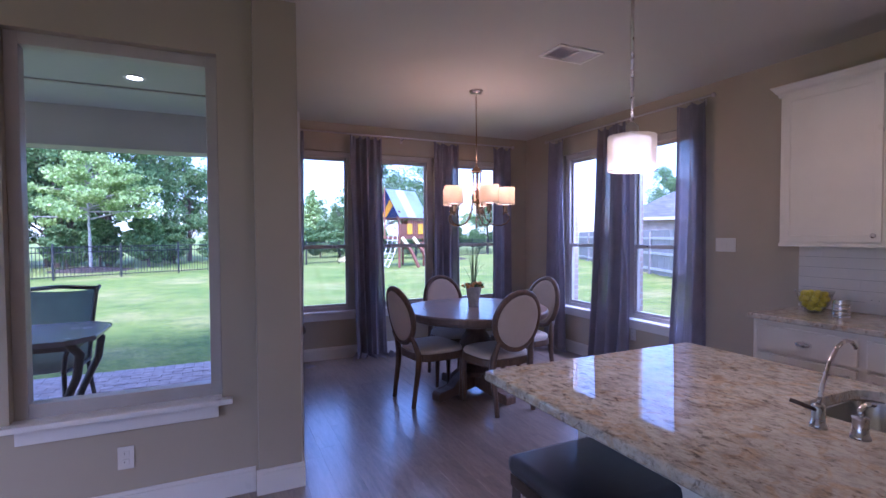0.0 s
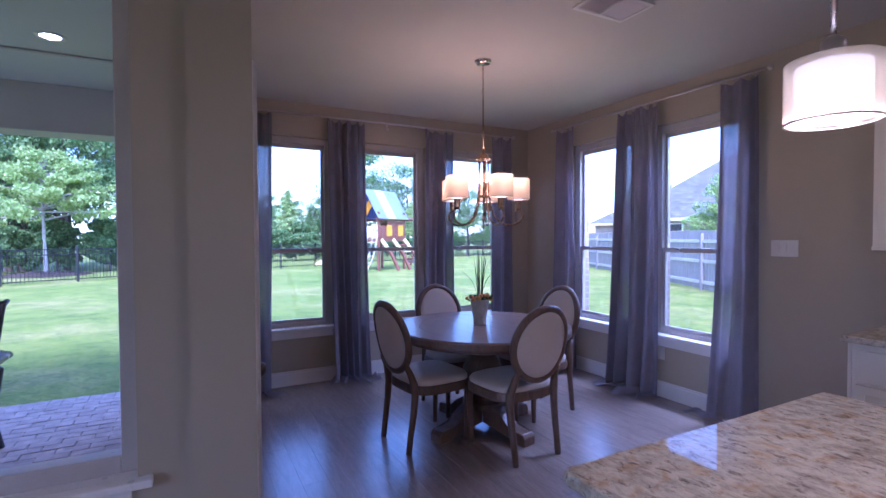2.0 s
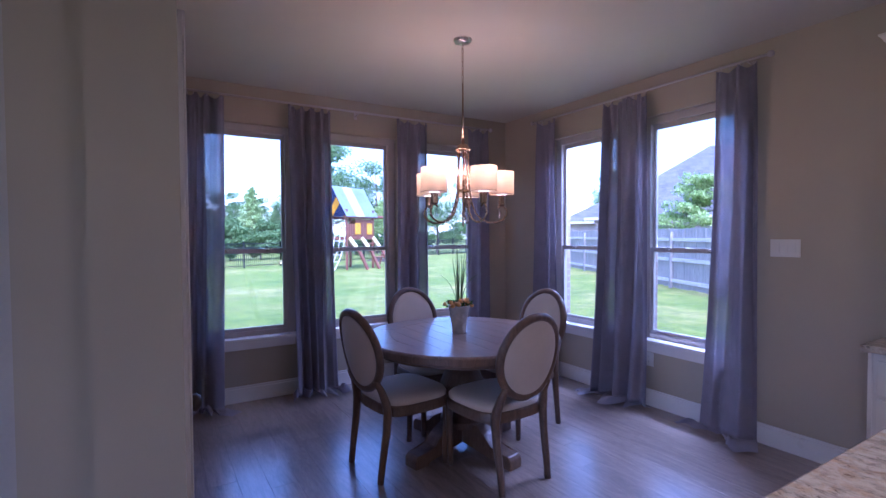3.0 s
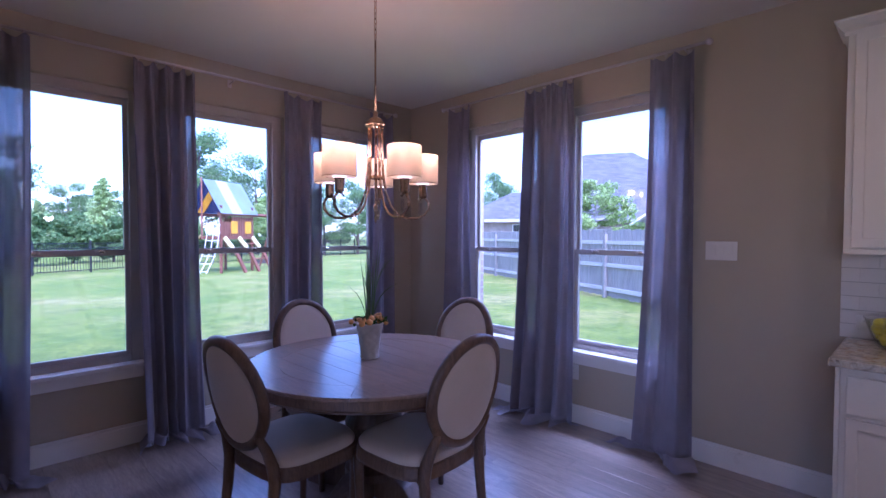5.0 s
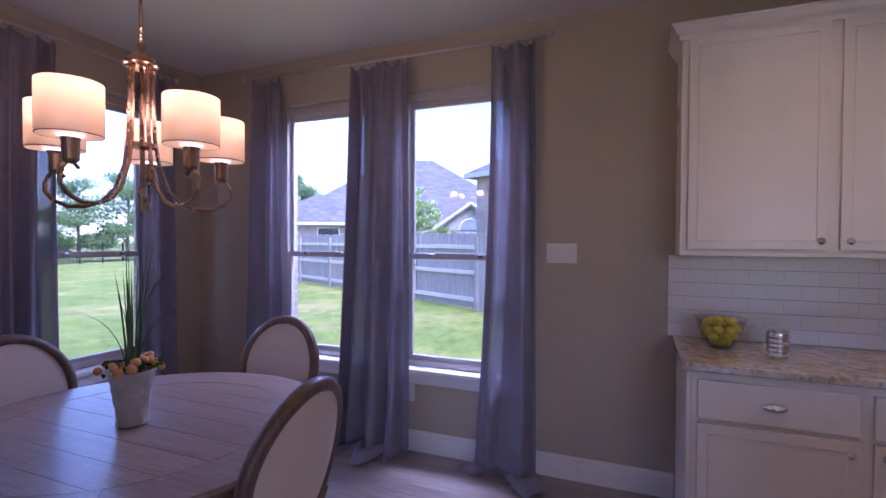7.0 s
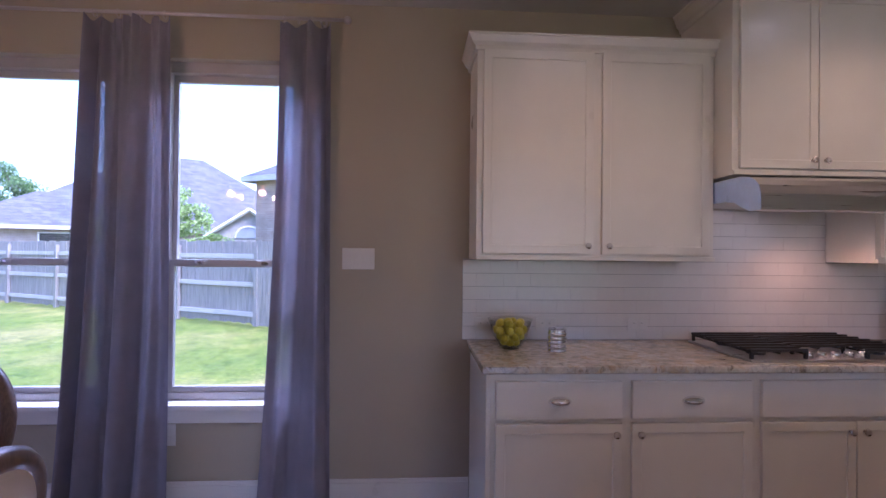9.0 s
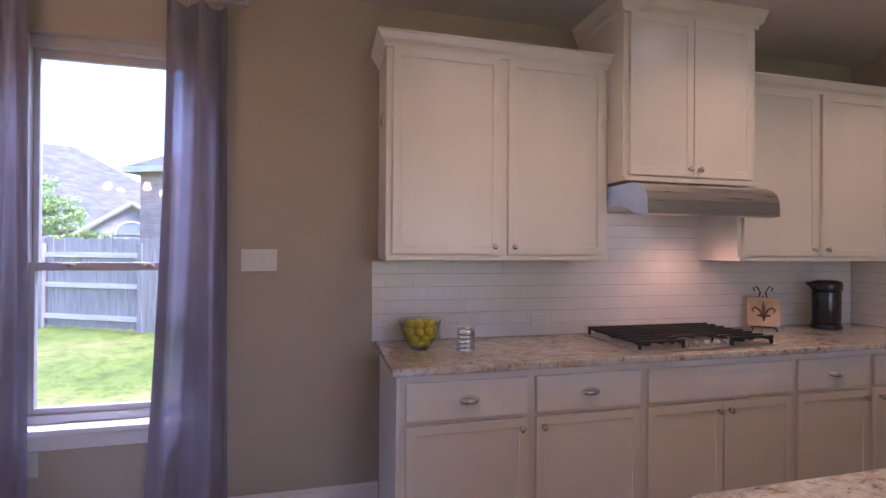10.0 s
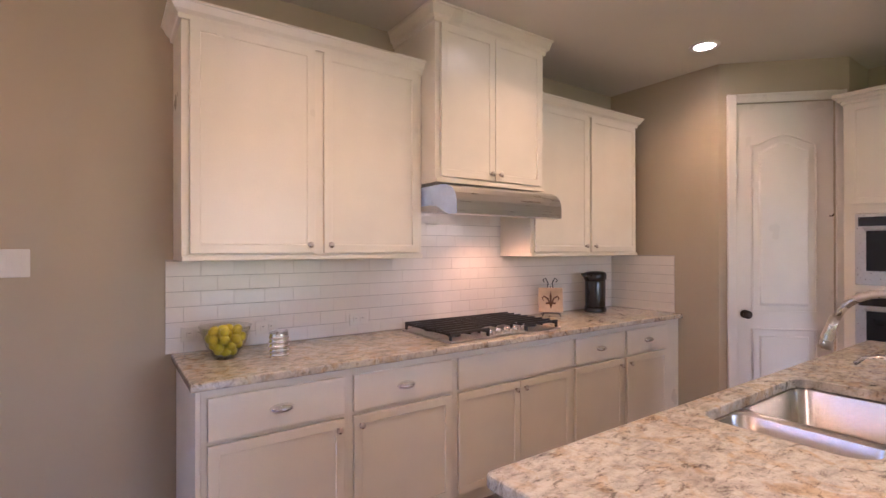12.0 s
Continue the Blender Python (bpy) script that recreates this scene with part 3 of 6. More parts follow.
def casing(parent, w, h, material=TRIM, cw=0.062):
    for nm, q in (("casing_side", (-cw, 0.0)), ("casing_side", (w, w + cw))):
        bm = block(q[0], q[1], -0.018, 0.0, 0, h + cw, 0.004)
        box(bm, q[0] + (0.0 if q[0] < 0 else cw - 0.02), q[1] - (cw - 0.02 if q[0] < 0 else 0.0), -0.026, -0.018, 0, h + cw, 0.003)
        part(nm, bm, material, parent)
    bm = block(0, w, -0.018, 0.0, h, h + cw, 0.004)
    box(bm, 0, w, -0.026, -0.018, h + cw - 0.02, h + cw, 0.003)
    part("casing_top", bm, material, parent)


pantry = thing("door_1", "closed white two-panel pantry door with arched top panel", "door", DIAG @ Matrix.Translation((DDOOR[0], 0.0, 0)), kind=S)
PW = DDOOR[1] - DDOOR[0]
part("slab", door_slab(PW - 0.006, 2.445, [(0.11, PW - 0.12, 0.95, 2.14, 0.07), (0.11, PW - 0.12, 0.2, 0.82, 0)], TRIM), TRIM, pantry, at=Matrix.Translation((0.003, 0.01, 0.003)))
casing(pantry, PW, 2.45)
part("knob", lathe([(0.0, 0.0), (0.03, 0.0), (0.03, 0.008), (0.012, 0.014), (0.012, 0.034), (0.026, 0.042), (0.03, 0.056), (0.022, 0.068), (0.0, 0.072)], 18), BRONZE, pantry, "dark bronze round knob", True, pose(0.06, 0.012, 0.93, 90, 0, 0))
part("hook", tube([(0, 0, 0), (0, -0.03, 0), (0, -0.045, 0.012)], 0.005, 6), BRONZE, pantry, at=Matrix.Translation((PW - 0.03, 0.012, 1.63)))

# the patio door in the nook's west wall, seen almost edge-on
patio_door = thing("door_2", "closed white patio door with dark knob and deadbolt", "door", Matrix.Translation((XL, DOOR_Y[0], 0)) @ pose(0, 0, 0, 0, 0, 90), kind=S)
DW = DOOR_Y[1] - DOOR_Y[0]
part("slab", door_slab(DW - 0.006, 2.095, [(0.12, DW - 0.12, 1.0, 1.95, 0), (0.12, DW - 0.12, 0.2, 0.82, 0)], TRIM, 0.045), TRIM, patio_door, at=Matrix.Translation((0.003, 0.02, 0.003)))
casing(patio_door, DW, 2.10)
part("knob", lathe([(0.0, 0.0), (0.032, 0.0), (0.032, 0.008), (0.012, 0.014), (0.012, 0.04), (0.028, 0.05), (0.032, 0.066), (0.022, 0.08), (0.0, 0.084)], 18), BRONZE, patio_door, "dark bronze round knob", True, pose(0.07, 0.02, 0.86, 90, 0, 0))
part("deadbolt", lathe([(0.0, 0.0), (0.028, 0.0), (0.026, 0.012), (0.0, 0.016)], 18), BRONZE, patio_door, "dark bronze deadbolt", True, pose(0.07, 0.02, 1.0, 90, 0, 0))

# ---- three framed pictures on the nook's west wall ----
for z0, z1 in ((2.0, 2.42), (1.42, 1.86), (0.82, 1.28)):
    pic = thing("framed_picture", "dark framed canvas print hanging on the wall", "picture", Matrix.Translation((XL, 4.3, z0)), "pictures on the nook wall")
    bm = bmesh.new()
    hh = z1 - z0
    for q in ((-0.17, -0.15, 0, hh), (0.15, 0.17, 0, hh), (-0.15, 0.15, 0, 0.02), (-0.15, 0.15, hh - 0.02, hh)):
        box(bm, 0.0, 0.028, q[0], q[1], q[2], q[3], 0.003)
    part("frame", bm, DARKWOOD, pic)
    part("canvas", block(0.004, 0.018, -0.15, 0.15, 0.02, hh - 0.02), PICTURE, pic)


# ---- curtains ----
def curtain(axis, s0, s1, b0, b1, seed, label):
    """A hanging drape between s0 and s1 at its head and b0 and b1 at its foot, with loose folds and a puddle on the floor."""
    rnd = random.Random(seed)
    z_top, rows, cols = 2.585, 60, 96
    folds = max(2, round((s1 - s0) / 0.105))
    ph = [rnd.uniform(0, 6.28) for _ in range(6)]
    bm = bmesh.new()
    grid = []
    for j in range(rows + 1):
        v = j / rows
        line = []
        for i in range(cols + 1):
            u = i / cols
            t = min(1.0, v / 0.9)
            s = (s0 + (s1 - s0) * u) * (1 - t ** 1.7) + (b0 + (b1 - b0) * u) * t ** 1.7
            warp = u + 0.085 * math.sin(4.3 * u + ph[0] + 1.3 * v) + 0.045 * math.sin(9 * u + ph[1] - 1.1 * v)
            amp = 0.027 + 0.02 * math.sin(3.7 * u + ph[2] + 1.5 * v) + 0.014 * t
            wave = math.sin(2 * math.pi * folds * warp + 0.7 * math.sin(2.0 * v + ph[3]))
            d = amp * math.copysign(abs(wave) ** 0.8, wave) + 0.014 * math.sin(2 * math.pi * folds * 0.47 * u + ph[1] + 1.6 * v) + 0.007 * math.sin(2 * math.pi * folds * 2.3 * warp + ph[4] + 2.6 * v) * math.sin(2.2 * v + ph[3])
            z = z_top - t * (z_top - 0.014)
            head = math.exp(-v * 22)
            d = d * (1 - 0.5 * head) + 0.012 * head * math.sin(2 * math.pi * folds * 2.2 * u + ph[5])
            z += 0.02 * head * math.cos(2 * math.pi * folds * warp)
            out = 0.03 * t ** 6
            if v > 0.9:
                e = (v - 0.9) / 0.1
                z = 0.014 + 0.045 * math.sin(math.pi * min(1, e * 1.1)) * (0.5 + 0.5 * math.sin(8 * u + ph[2])) + 0.012 * abs(math.sin(19 * u + ph[4] + 3 * e))
                out += e * (0.1 + 0.07 * math.sin(6 * u + ph[1]) + 0.045 * math.sin(2 * math.pi * folds * warp + ph[3]))
                s += e * (0.2 * (u - 0.45) + 0.035 * math.sin(9 * u + ph[0]))
            p = min(-0.052 - 0.004 * math.sin(40 * u), -0.092 + d - out)
            line.append(bm.verts.new((XB + p, s, z) if axis == "x" else (s, YA + p, z)))
        grid.append(line)
    for j in range(rows):
        for i in range(cols):
            bm.faces.new((grid[j][i], grid[j][i + 1], grid[j + 1][i + 1], grid[j + 1][i]))
    off = Vector((-0.004, 0, 0)) if axis == "x" else Vector((0, -0.004, 0))
    wide = max(3, round(0.04 / (s1 - s0) * cols))
    for cols_of in (range(wide + 1), range(cols - wide, cols + 1)):
        hem = [[bm.verts.new(line[i].co + off) for i in cols_of] for line in grid]
        for A, B in zip(hem, hem[1:]):
            for k in range(wide):
                bm.faces.new((A[k], A[k + 1], B[k + 1], B[k]))
    drape = solid("curtain", bm, DRAPE, label, "curtain", "curtains at the nook windows", smooth=True)
    for k in range(4):
        s = s0 + (s1 - s0) * (0.08 + 0.28 * k)
        c = Vector((XB - 0.09, s, 2.607)) if axis == "x" else Vector((s, YA - 0.09, 2.607))
        e = Vector((1, 0, 0)) if axis == "x" else Vector((0, 1, 0))
        part("ring", tube([c + e * 0.02 * math.cos(a) + Vector((0, 0, 0.02 * math.sin(a))) for a in (2 * math.pi * q / 14 for q in range(14))], 0.002, 5, closed=True), RODMETAL, drape, "small nickel curtain ring")
    return drape


CURT = "sheer grey-blue drape hanging in folds, puddled on the floor"
for n, (s0, s1, b0, b1) in enumerate(((0.22, 0.575, 0.17, 0.53), (1.09, 1.48, 1.13, 1.51), (2.15, 2.51, 2.12, 2.53), (3.01, 3.26, 2.99, 3.29))):
    curtain("y", s0, s1, b0, b1, 10 + n, CURT)
for n, (s0, s1, b0, b1) in enumerate(((4.40, 4.65, 4.36, 4.72), (3.37, 3.79, 3.35, 3.89), (2.55, 2.81, 2.53, 2.90))):
    curtain("x", s0, s1, b0, b1, 20 + n, CURT)


def rod(axis, s0, s1, stops):
    r = thing("curtain_rod", "thin brushed nickel curtain rod with ball finials above the windows", "curtain rod", group="curtain rods")
    z, d = 2.615, -0.09
    P = (lambda s, q, zz: (XB + q, s, zz)) if axis == "x" else (lambda s, q, zz: (s, YA + q, zz))
    part("pole", tube([P(s0, d, z), P(s1, d, z)], 0.009, 10), RODMETAL, r, smooth=True)
    for s in (s0, s1):
        bm = bmesh.new()
        bmesh.ops.create_uvsphere(bm, u_segments=14, v_segments=10, radius=0.021, matrix=Matrix.Translation(P(s, d, z)))
        part("finial", bm, RODMETAL, r, smooth=True)
    for s in stops:
        bm = tube([P(s, 0, z - 0.02), P(s, -0.05, z - 0.018), P(s, d, z - 0.012)], 0.006, 8)
        box(bm, *(sorted((P(s - 0.015, -0.006, 0)[0], P(s + 0.015, 0, 0)[0])) + sorted((P(s - 0.015, -0.006, 0)[1], P(s + 0.015, 0, 0)[1]))), z - 0.05, z + 0.01, 0.002)
        part("bracket", bm, RODMETAL, r)


rod("y", 0.16, 3.32, (0.3, 1.75, 3.2))
rod("x", 2.46, 4.75, (2.6, 3.58, 4.7))

# ---- pedestal table ----
TX, TY, TZ, TR = 1.825, 3.575, 0.777, 0.65
table = thing("dining_table", "round dark wooden pedestal dining table with plank top and ring border", "table", Matrix.Translation((TX, TY, 0)))
part("underside", lathe([(0.0, TZ - 0.032), (TR - 0.02, TZ - 0.032), (TR - 0.02, TZ - 0.006), (0.0, TZ - 0.006)], 64), CHAIRWOOD, table)
ring_in = 0.478
for q in range(8):
    a0, a1 = 2 * math.pi * q / 8 + 0.0015, 2 * math.pi * (q + 1) / 8 - 0.0015
    n = 10
    bm = bmesh.new()
    prof = ((ring_in + 0.001, TZ - 0.03), (ring_in + 0.001, TZ - 0.002), (ring_in + 0.004, TZ), (TR - 0.006, TZ), (TR, TZ - 0.006), (TR, TZ - 0.034), (TR - 0.012, TZ - 0.046))
    ring = [[bm.verts.new((r * math.cos(a), r * math.sin(a), z)) for r, z in prof] for a in (a0 + (a1 - a0) * i / n for i in range(n + 1))]
    for A, B in zip(ring, ring[1:]):
        for i in range(len(prof) - 1):
            bm.faces.new((A[i], B[i], B[i + 1], A[i + 1]))
    bm.faces.new(ring[0])
    bm.faces.new(ring[-1][::-1])
    part("rim_board", bm, TABLEWOOD, table)
PLANK = 0.1195
for q in range(8):
    x0, x1 = -4 * PLANK + q * PLANK + 0.0008, -4 * PLANK + (q + 1) * PLANK - 0.0008
    x0, x1 = max(x0, -ring_in + 0.002), min(x1, ring_in - 0.002)
    up = [(x0 + (x1 - x0) * i / 8, math.sqrt(max(0, ring_in ** 2 - (x0 + (x1 - x0) * i / 8) ** 2))) for i in range(9)]
    loop = up + [(x, -y) for x, y in reversed(up)]
    if up[0][1] < 1e-6 or up[-1][1] < 1e-6:
        loop = [p for i, p in enumerate(loop) if i == 0 or (Vector(p) - Vector(loop[i - 1])).length > 1e-5]
    bm = extrude_xy(loop, TZ - 0.03, TZ - 0.001)
    bmesh.ops.remove_doubles(bm, verts=bm.verts, dist=1e-5)
    part("plank", bm, TABLEWOOD, table)
part("edge_band", lathe([(TR + 0.001, TZ - 0.012), (TR + 0.004, TZ - 0.016), (TR + 0.004, TZ - 0.05), (TR - 0.004, TZ - 0.06), (TR - 0.02, TZ - 0.06), (TR - 0.02, TZ - 0.047), (TR + 0.001, TZ - 0.03), (TR + 0.001, TZ - 0.012)], 72), CHAIRWOOD, table, "darker brown table edge")
part("apron", lathe([(TR - 0.05, TZ - 0.085), (TR - 0.042, TZ - 0.08), (TR - 0.042, TZ - 0.046), (TR - 0.07, TZ - 0.046), (TR - 0.07, TZ - 0.085), (TR - 0.05, TZ - 0.085)], 64), CHAIRWOOD, table)
part("pedestal", lathe([(0.0, 0.17), (0.15, 0.17), (0.15, 0.21), (0.11, 0.235), (0.09, 0.27), (0.11, 0.33), (0.145, 0.39), (0.15, 0.45), (0.12, 0.52), (0.09, 0.56), (0.1, 0.6), (0.2, 0.66), (0.22, 0.68), (0.0, 0.68)], 32), CHAIRWOOD, table, smooth=False)
for q in range(4):
    a = math.radians(12 + 90 * q)
    side = [(0.05, 0.06), (0.05, 0.2), (0.17, 0.2), (0.24, 0.16), (0.3, 0.1), (0.37, 0.085), (0.44, 0.085), (0.46, 0.06), (0.46, 0.0), (0.36, 0.0), (0.34, 0.03), (0.16, 0.05)]
    bm = bmesh.new()
    l, r = [bm.verts.new((x, -0.055, z)) for x, z in side], [bm.verts.new((x, 0.055, z)) for x, z in side]
    bm.faces.new(l)
    bm.faces.new(r[::-1])
    for i in range(len(side)):
        bm.faces.new((l[i], r[i], r[(i + 1) % len(side)], l[(i + 1) % len(side)]))
    bmesh.ops.bevel(bm, geom=list(bm.edges), offset=0.006, segments=1, affect="EDGES")
    part("foot", bm, CHAIRWOOD, table, at=pose(0, 0, 0, 0, 0, math.degrees(a)))


# ---- oval-back chairs ----
def oval_chair(m):
    """An upholstered chair facing +y, its origin on the floor under the back legs' middle."""
    c = thing("dining_chair", "oval-back wooden dining chair upholstered in beige linen", "chair", m, "chairs round the dining table")
    sz = 0.44

    def seat_loop(grow, n=40):
        pts = []
        for k in range(n):
            a = 2 * math.pi * k / n
            ca, sa = math.cos(a), math.sin(a)
            e = 2 / 3.6
            x, y = abs(ca) ** e * math.copysign(1, ca), abs(sa) ** e * math.copysign(1, sa)
            wide = 0.235 + 0.02 * (y + 1) / 2
            pts.append(((wide + grow) * x, 0.235 + (0.235 + grow) * y))
        return pts
    bm = bmesh.new()
    prof = ((0.004, sz - 0.06), (0.006, sz - 0.045), (0.002, sz - 0.008), (-0.004, sz))
    rings = [[bm.verts.new((x, y, z)) for x, y in seat_loop(g)] for g, z in prof]
    for A, B in zip(rings, rings[1:]):
        for k in range(40):
            bm.faces.new((A[k], A[(k + 1) % 40], B[(k + 1) % 40], B[k]))
    bm.faces.new(rings[0][::-1])
    bm.faces.new(rings[-1])
    part("seat_frame", bm, CHAIRWOOD, c)
    bm = bmesh.new()
    rings = [[bm.verts.new((x, y, z)) for x, y in seat_loop(g)] for g, z in ((-0.008, sz - 0.002), (-0.004, sz + 0.02), (-0.016, sz + 0.038), (-0.05, sz + 0.052), (-0.12, sz + 0.06))]
    for A, B in zip(rings, rings[1:]):
        for k in range(40):
            bm.faces.new((A[k], A[(k + 1) % 40], B[(k + 1) % 40], B[k]))
    bm.faces.new(rings[-1])
    part("seat", bm, LINEN, c, "beige linen seat cushion", True)
    lean = math.radians(11)

    def back(x, w, off):
        """A point of the leaning back: x across, w up from the seat, off towards the rear."""
        bow = 0.035 * (1 - (x / 0.23) ** 2)
        return (x, 0.005 - w * math.sin(lean) - bow - off * math.cos(lean), sz + w * math.cos(lean))
    cx, cz, rx, rz = 0.0, 0.322, 0.208, 0.236
    loop = [back(rx * math.cos(a), cz + rz * math.sin(a), 0.0) for a in (2 * math.pi * k / 44 for k in range(44))]
    part("back_frame", tube(loop, 0.025, 8, closed=True), CHAIRWOOD, c, smooth=True)
    for nm, s, lab in (("back_pad", -1, "beige linen back pad"), ("back_cover", 1, "beige linen rear of the back")):
        bm = bmesh.new()
        prev = None
        for f, o in ((0.985, 0.004), (0.93, 0.016), (0.75, 0.026), (0.4, 0.032)):
            row = [bm.verts.new(back(rx * f * math.cos(a), cz + rz * f * math.sin(a), s * o)) for a in (2 * math.pi * k / 36 for k in range(36))]
            if prev:
                for k in range(36):
                    bm.faces.new((prev[k], prev[(k + 1) % 36], row[(k + 1) % 36], row[k]))
            prev = row
        bm.faces.new(prev)
        part(nm, bm, LINEN, c, lab, True)
    for s in (-1, 1):
        pts = [(s * 0.178, -0.045, 0.0), (s * 0.18, -0.03, 0.12), (s * 0.184, -0.006, 0.28), (s * 0.186, 0.004, 0.40), (s * 0.182, -0.004, 0.46), (s * 0.168, -0.024, 0.53), (s * 0.162, -0.06, 0.6)]
        part("rear_leg", tube(pts, [0.02, 0.021, 0.024, 0.027, 0.027, 0.023, 0.017], 8), CHAIRWOOD, c, smooth=True)
        pts = [(s * 0.2, 0.415, 0.0), (s * 0.203, 0.42, 0.15), (s * 0.206, 0.425, 0.32), (s * 0.206, 0.425, 0.41)]
        part("front_leg", tube(pts, [0.017, 0.02, 0.025, 0.027], 8), CHAIRWOOD, c, smooth=True)
    return c


chair = oval_chair(pose(1.835, 2.985, 0, 0, 0, 3))
copy_thing(chair, pose(1.165, 3.59, 0, 0, 0, -83))
copy_thing(chair, pose(2.605, 3.693, 0, 0, 0, 96))
copy_thing(chair, pose(1.86, 4.287, 0, 0, 0, 183))

# ---- flower pot with reeds ----
PX, PY = 1.815, 3.595
pot = thing("flower_pot", "grey-white ceramic pot of tall reeds and orange berries on the table", "plant", Matrix.Translation((PX, PY, TZ)))
prof = [(0.0, 0.0), (0.046, 0.0), (0.05, 0.006)] + [(0.047 + 0.021 * ((z - 0.018) / 0.15) ** 1.1, z) for z in (0.018 + 0.15 * k / 18 for k in range(19))] + [(0.074, 0.184), (0.071, 0.19), (0.063, 0.182), (0.055, 0.15), (0.0, 0.15)]
bm = lathe(prof, 56)
for v in bm.verts:
    r = math.hypot(v.co.x, v.co.y)
    if r > 0.04:
        a = math.atan2(v.co.y, v.co.x)
        g = 1 + 0.045 * math.sin(8 * a + 1.5 * math.sin(v.co.z * 60)) * math.sin(v.co.z * 90)
        v.co.x *= g
        v.co.y *= g
part("vase", bm, CERAMIC, pot, "embossed grey-white ceramic pot", True)
rnd = random.Random(4)
for q in range(27):
    a, tilt = rnd.uniform(0, 6.28), rnd.uniform(0.0, 0.1) if q < 21 else rnd.uniform(0.12, 0.3)
    L = rnd.uniform(0.32, 0.5)
    pts, rad = [], []
    for i in range(9):
        u = i / 8
        out = 0.012 + tilt * L * (u + (1.6 if q >= 21 else 0.4) * u ** 3)
        pts.append((out * math.cos(a), out * math.sin(a), 0.15 + L * (u - (0.18 * u ** 3 if q >= 21 else 0))))
        rad.append(0.0045 * (1 - u) ** 0.6 + 0.0006)
    part("reed", tube(pts, rad, 4, flat=0.35), REED, pot)
for q in range(24):
    a, r = rnd.uniform(0, 6.28), rnd.uniform(0.03, 0.098)
    bm = bmesh.new()
    bmesh.ops.create_icosphere(bm, subdivisions=2, radius=rnd.uniform(0.011, 0.018))
    part("berry", bm, PEACH, pot, smooth=True, at=Matrix.Translation((r * math.cos(a), r * math.sin(a), 0.195 + rnd.uniform(-0.008, 0.025))))
bm = bmesh.new()
for q in range(60):
    a, r = rnd.uniform(0, 6.28), rnd.uniform(0.02, 0.095)
    m = pose(r * math.cos(a), r * math.sin(a), 0.19 + rnd.uniform(-0.008, 0.025), rnd.uniform(-50, 50), rnd.uniform(-50, 50), rnd.uniform(0, 360))
    bm.faces.new([bm.verts.new(m @ Vector(p)) for p in ((0, -0.02, 0), (0.009, 0, 0.004), (0, 0.02, 0), (-0.009, 0, 0.004))])
part("leaves", bm, FLORAL, pot)

# ---- chandelier ----
CX, CY = 1.835, 3.57
chand = thing("chandelier", "five-arm antique nickel chandelier with lit drum shades and crystal drops", "chandelier", Matrix.Translation((CX, CY, 0)))
part("canopy", lathe([(0.0, H - 0.03), (0.02, H - 0.03), (0.055, H - 0.022), (0.062, H - 0.008), (0.062, H), (0.0, H)], 28), NICKEL, chand, smooth=True)
z = H - 0.03
for q in range(9):
    L = 0.034
    zc = z - L / 2 - q * 0.0285
    pts = [(0.007 * math.cos(a) * (q % 2), 0.007 * math.cos(a) * ((q + 1) % 2), zc + L / 2 * math.sin(a)) for a in (2 * math.pi * i / 12 for i in range(12))]
    part("chain_link", tube(pts, 0.0022, 5, closed=True), GOLDISH, chand)
part("rod", tube([(0, 0, 2.455), (0, 0, 2.07)], 0.0055, 8), GOLDISH, chand, smooth=True)
part("hub", lathe([(0.0, 2.085), (0.012, 2.085), (0.012, 2.055), (0.028, 2.05), (0.036, 2.042), (0.04, 2.03), (0.054, 2.024), (0.056, 2.012), (0.046, 2.004), (0.0, 2.004)], 24), GOLDISH, chand, smooth=True)
part("stem", tube([(0, 0, 2.01), (0, 0, 1.59)], 0.006, 8), GOLDISH, chand)
part("collar", lathe([(0.042, 1.73), (0.047, 1.73), (0.047, 1.745), (0.042, 1.745), (0.042, 1.73)], 24), GOLDISH, chand)
part("finial", lathe([(0.0, 1.495), (0.004, 1.5), (0.009, 1.52), (0.006, 1.545), (0.011, 1.57), (0.013, 1.59), (0.0, 1.6)], 14), GOLDISH, chand, smooth=True)
RA = 0.266
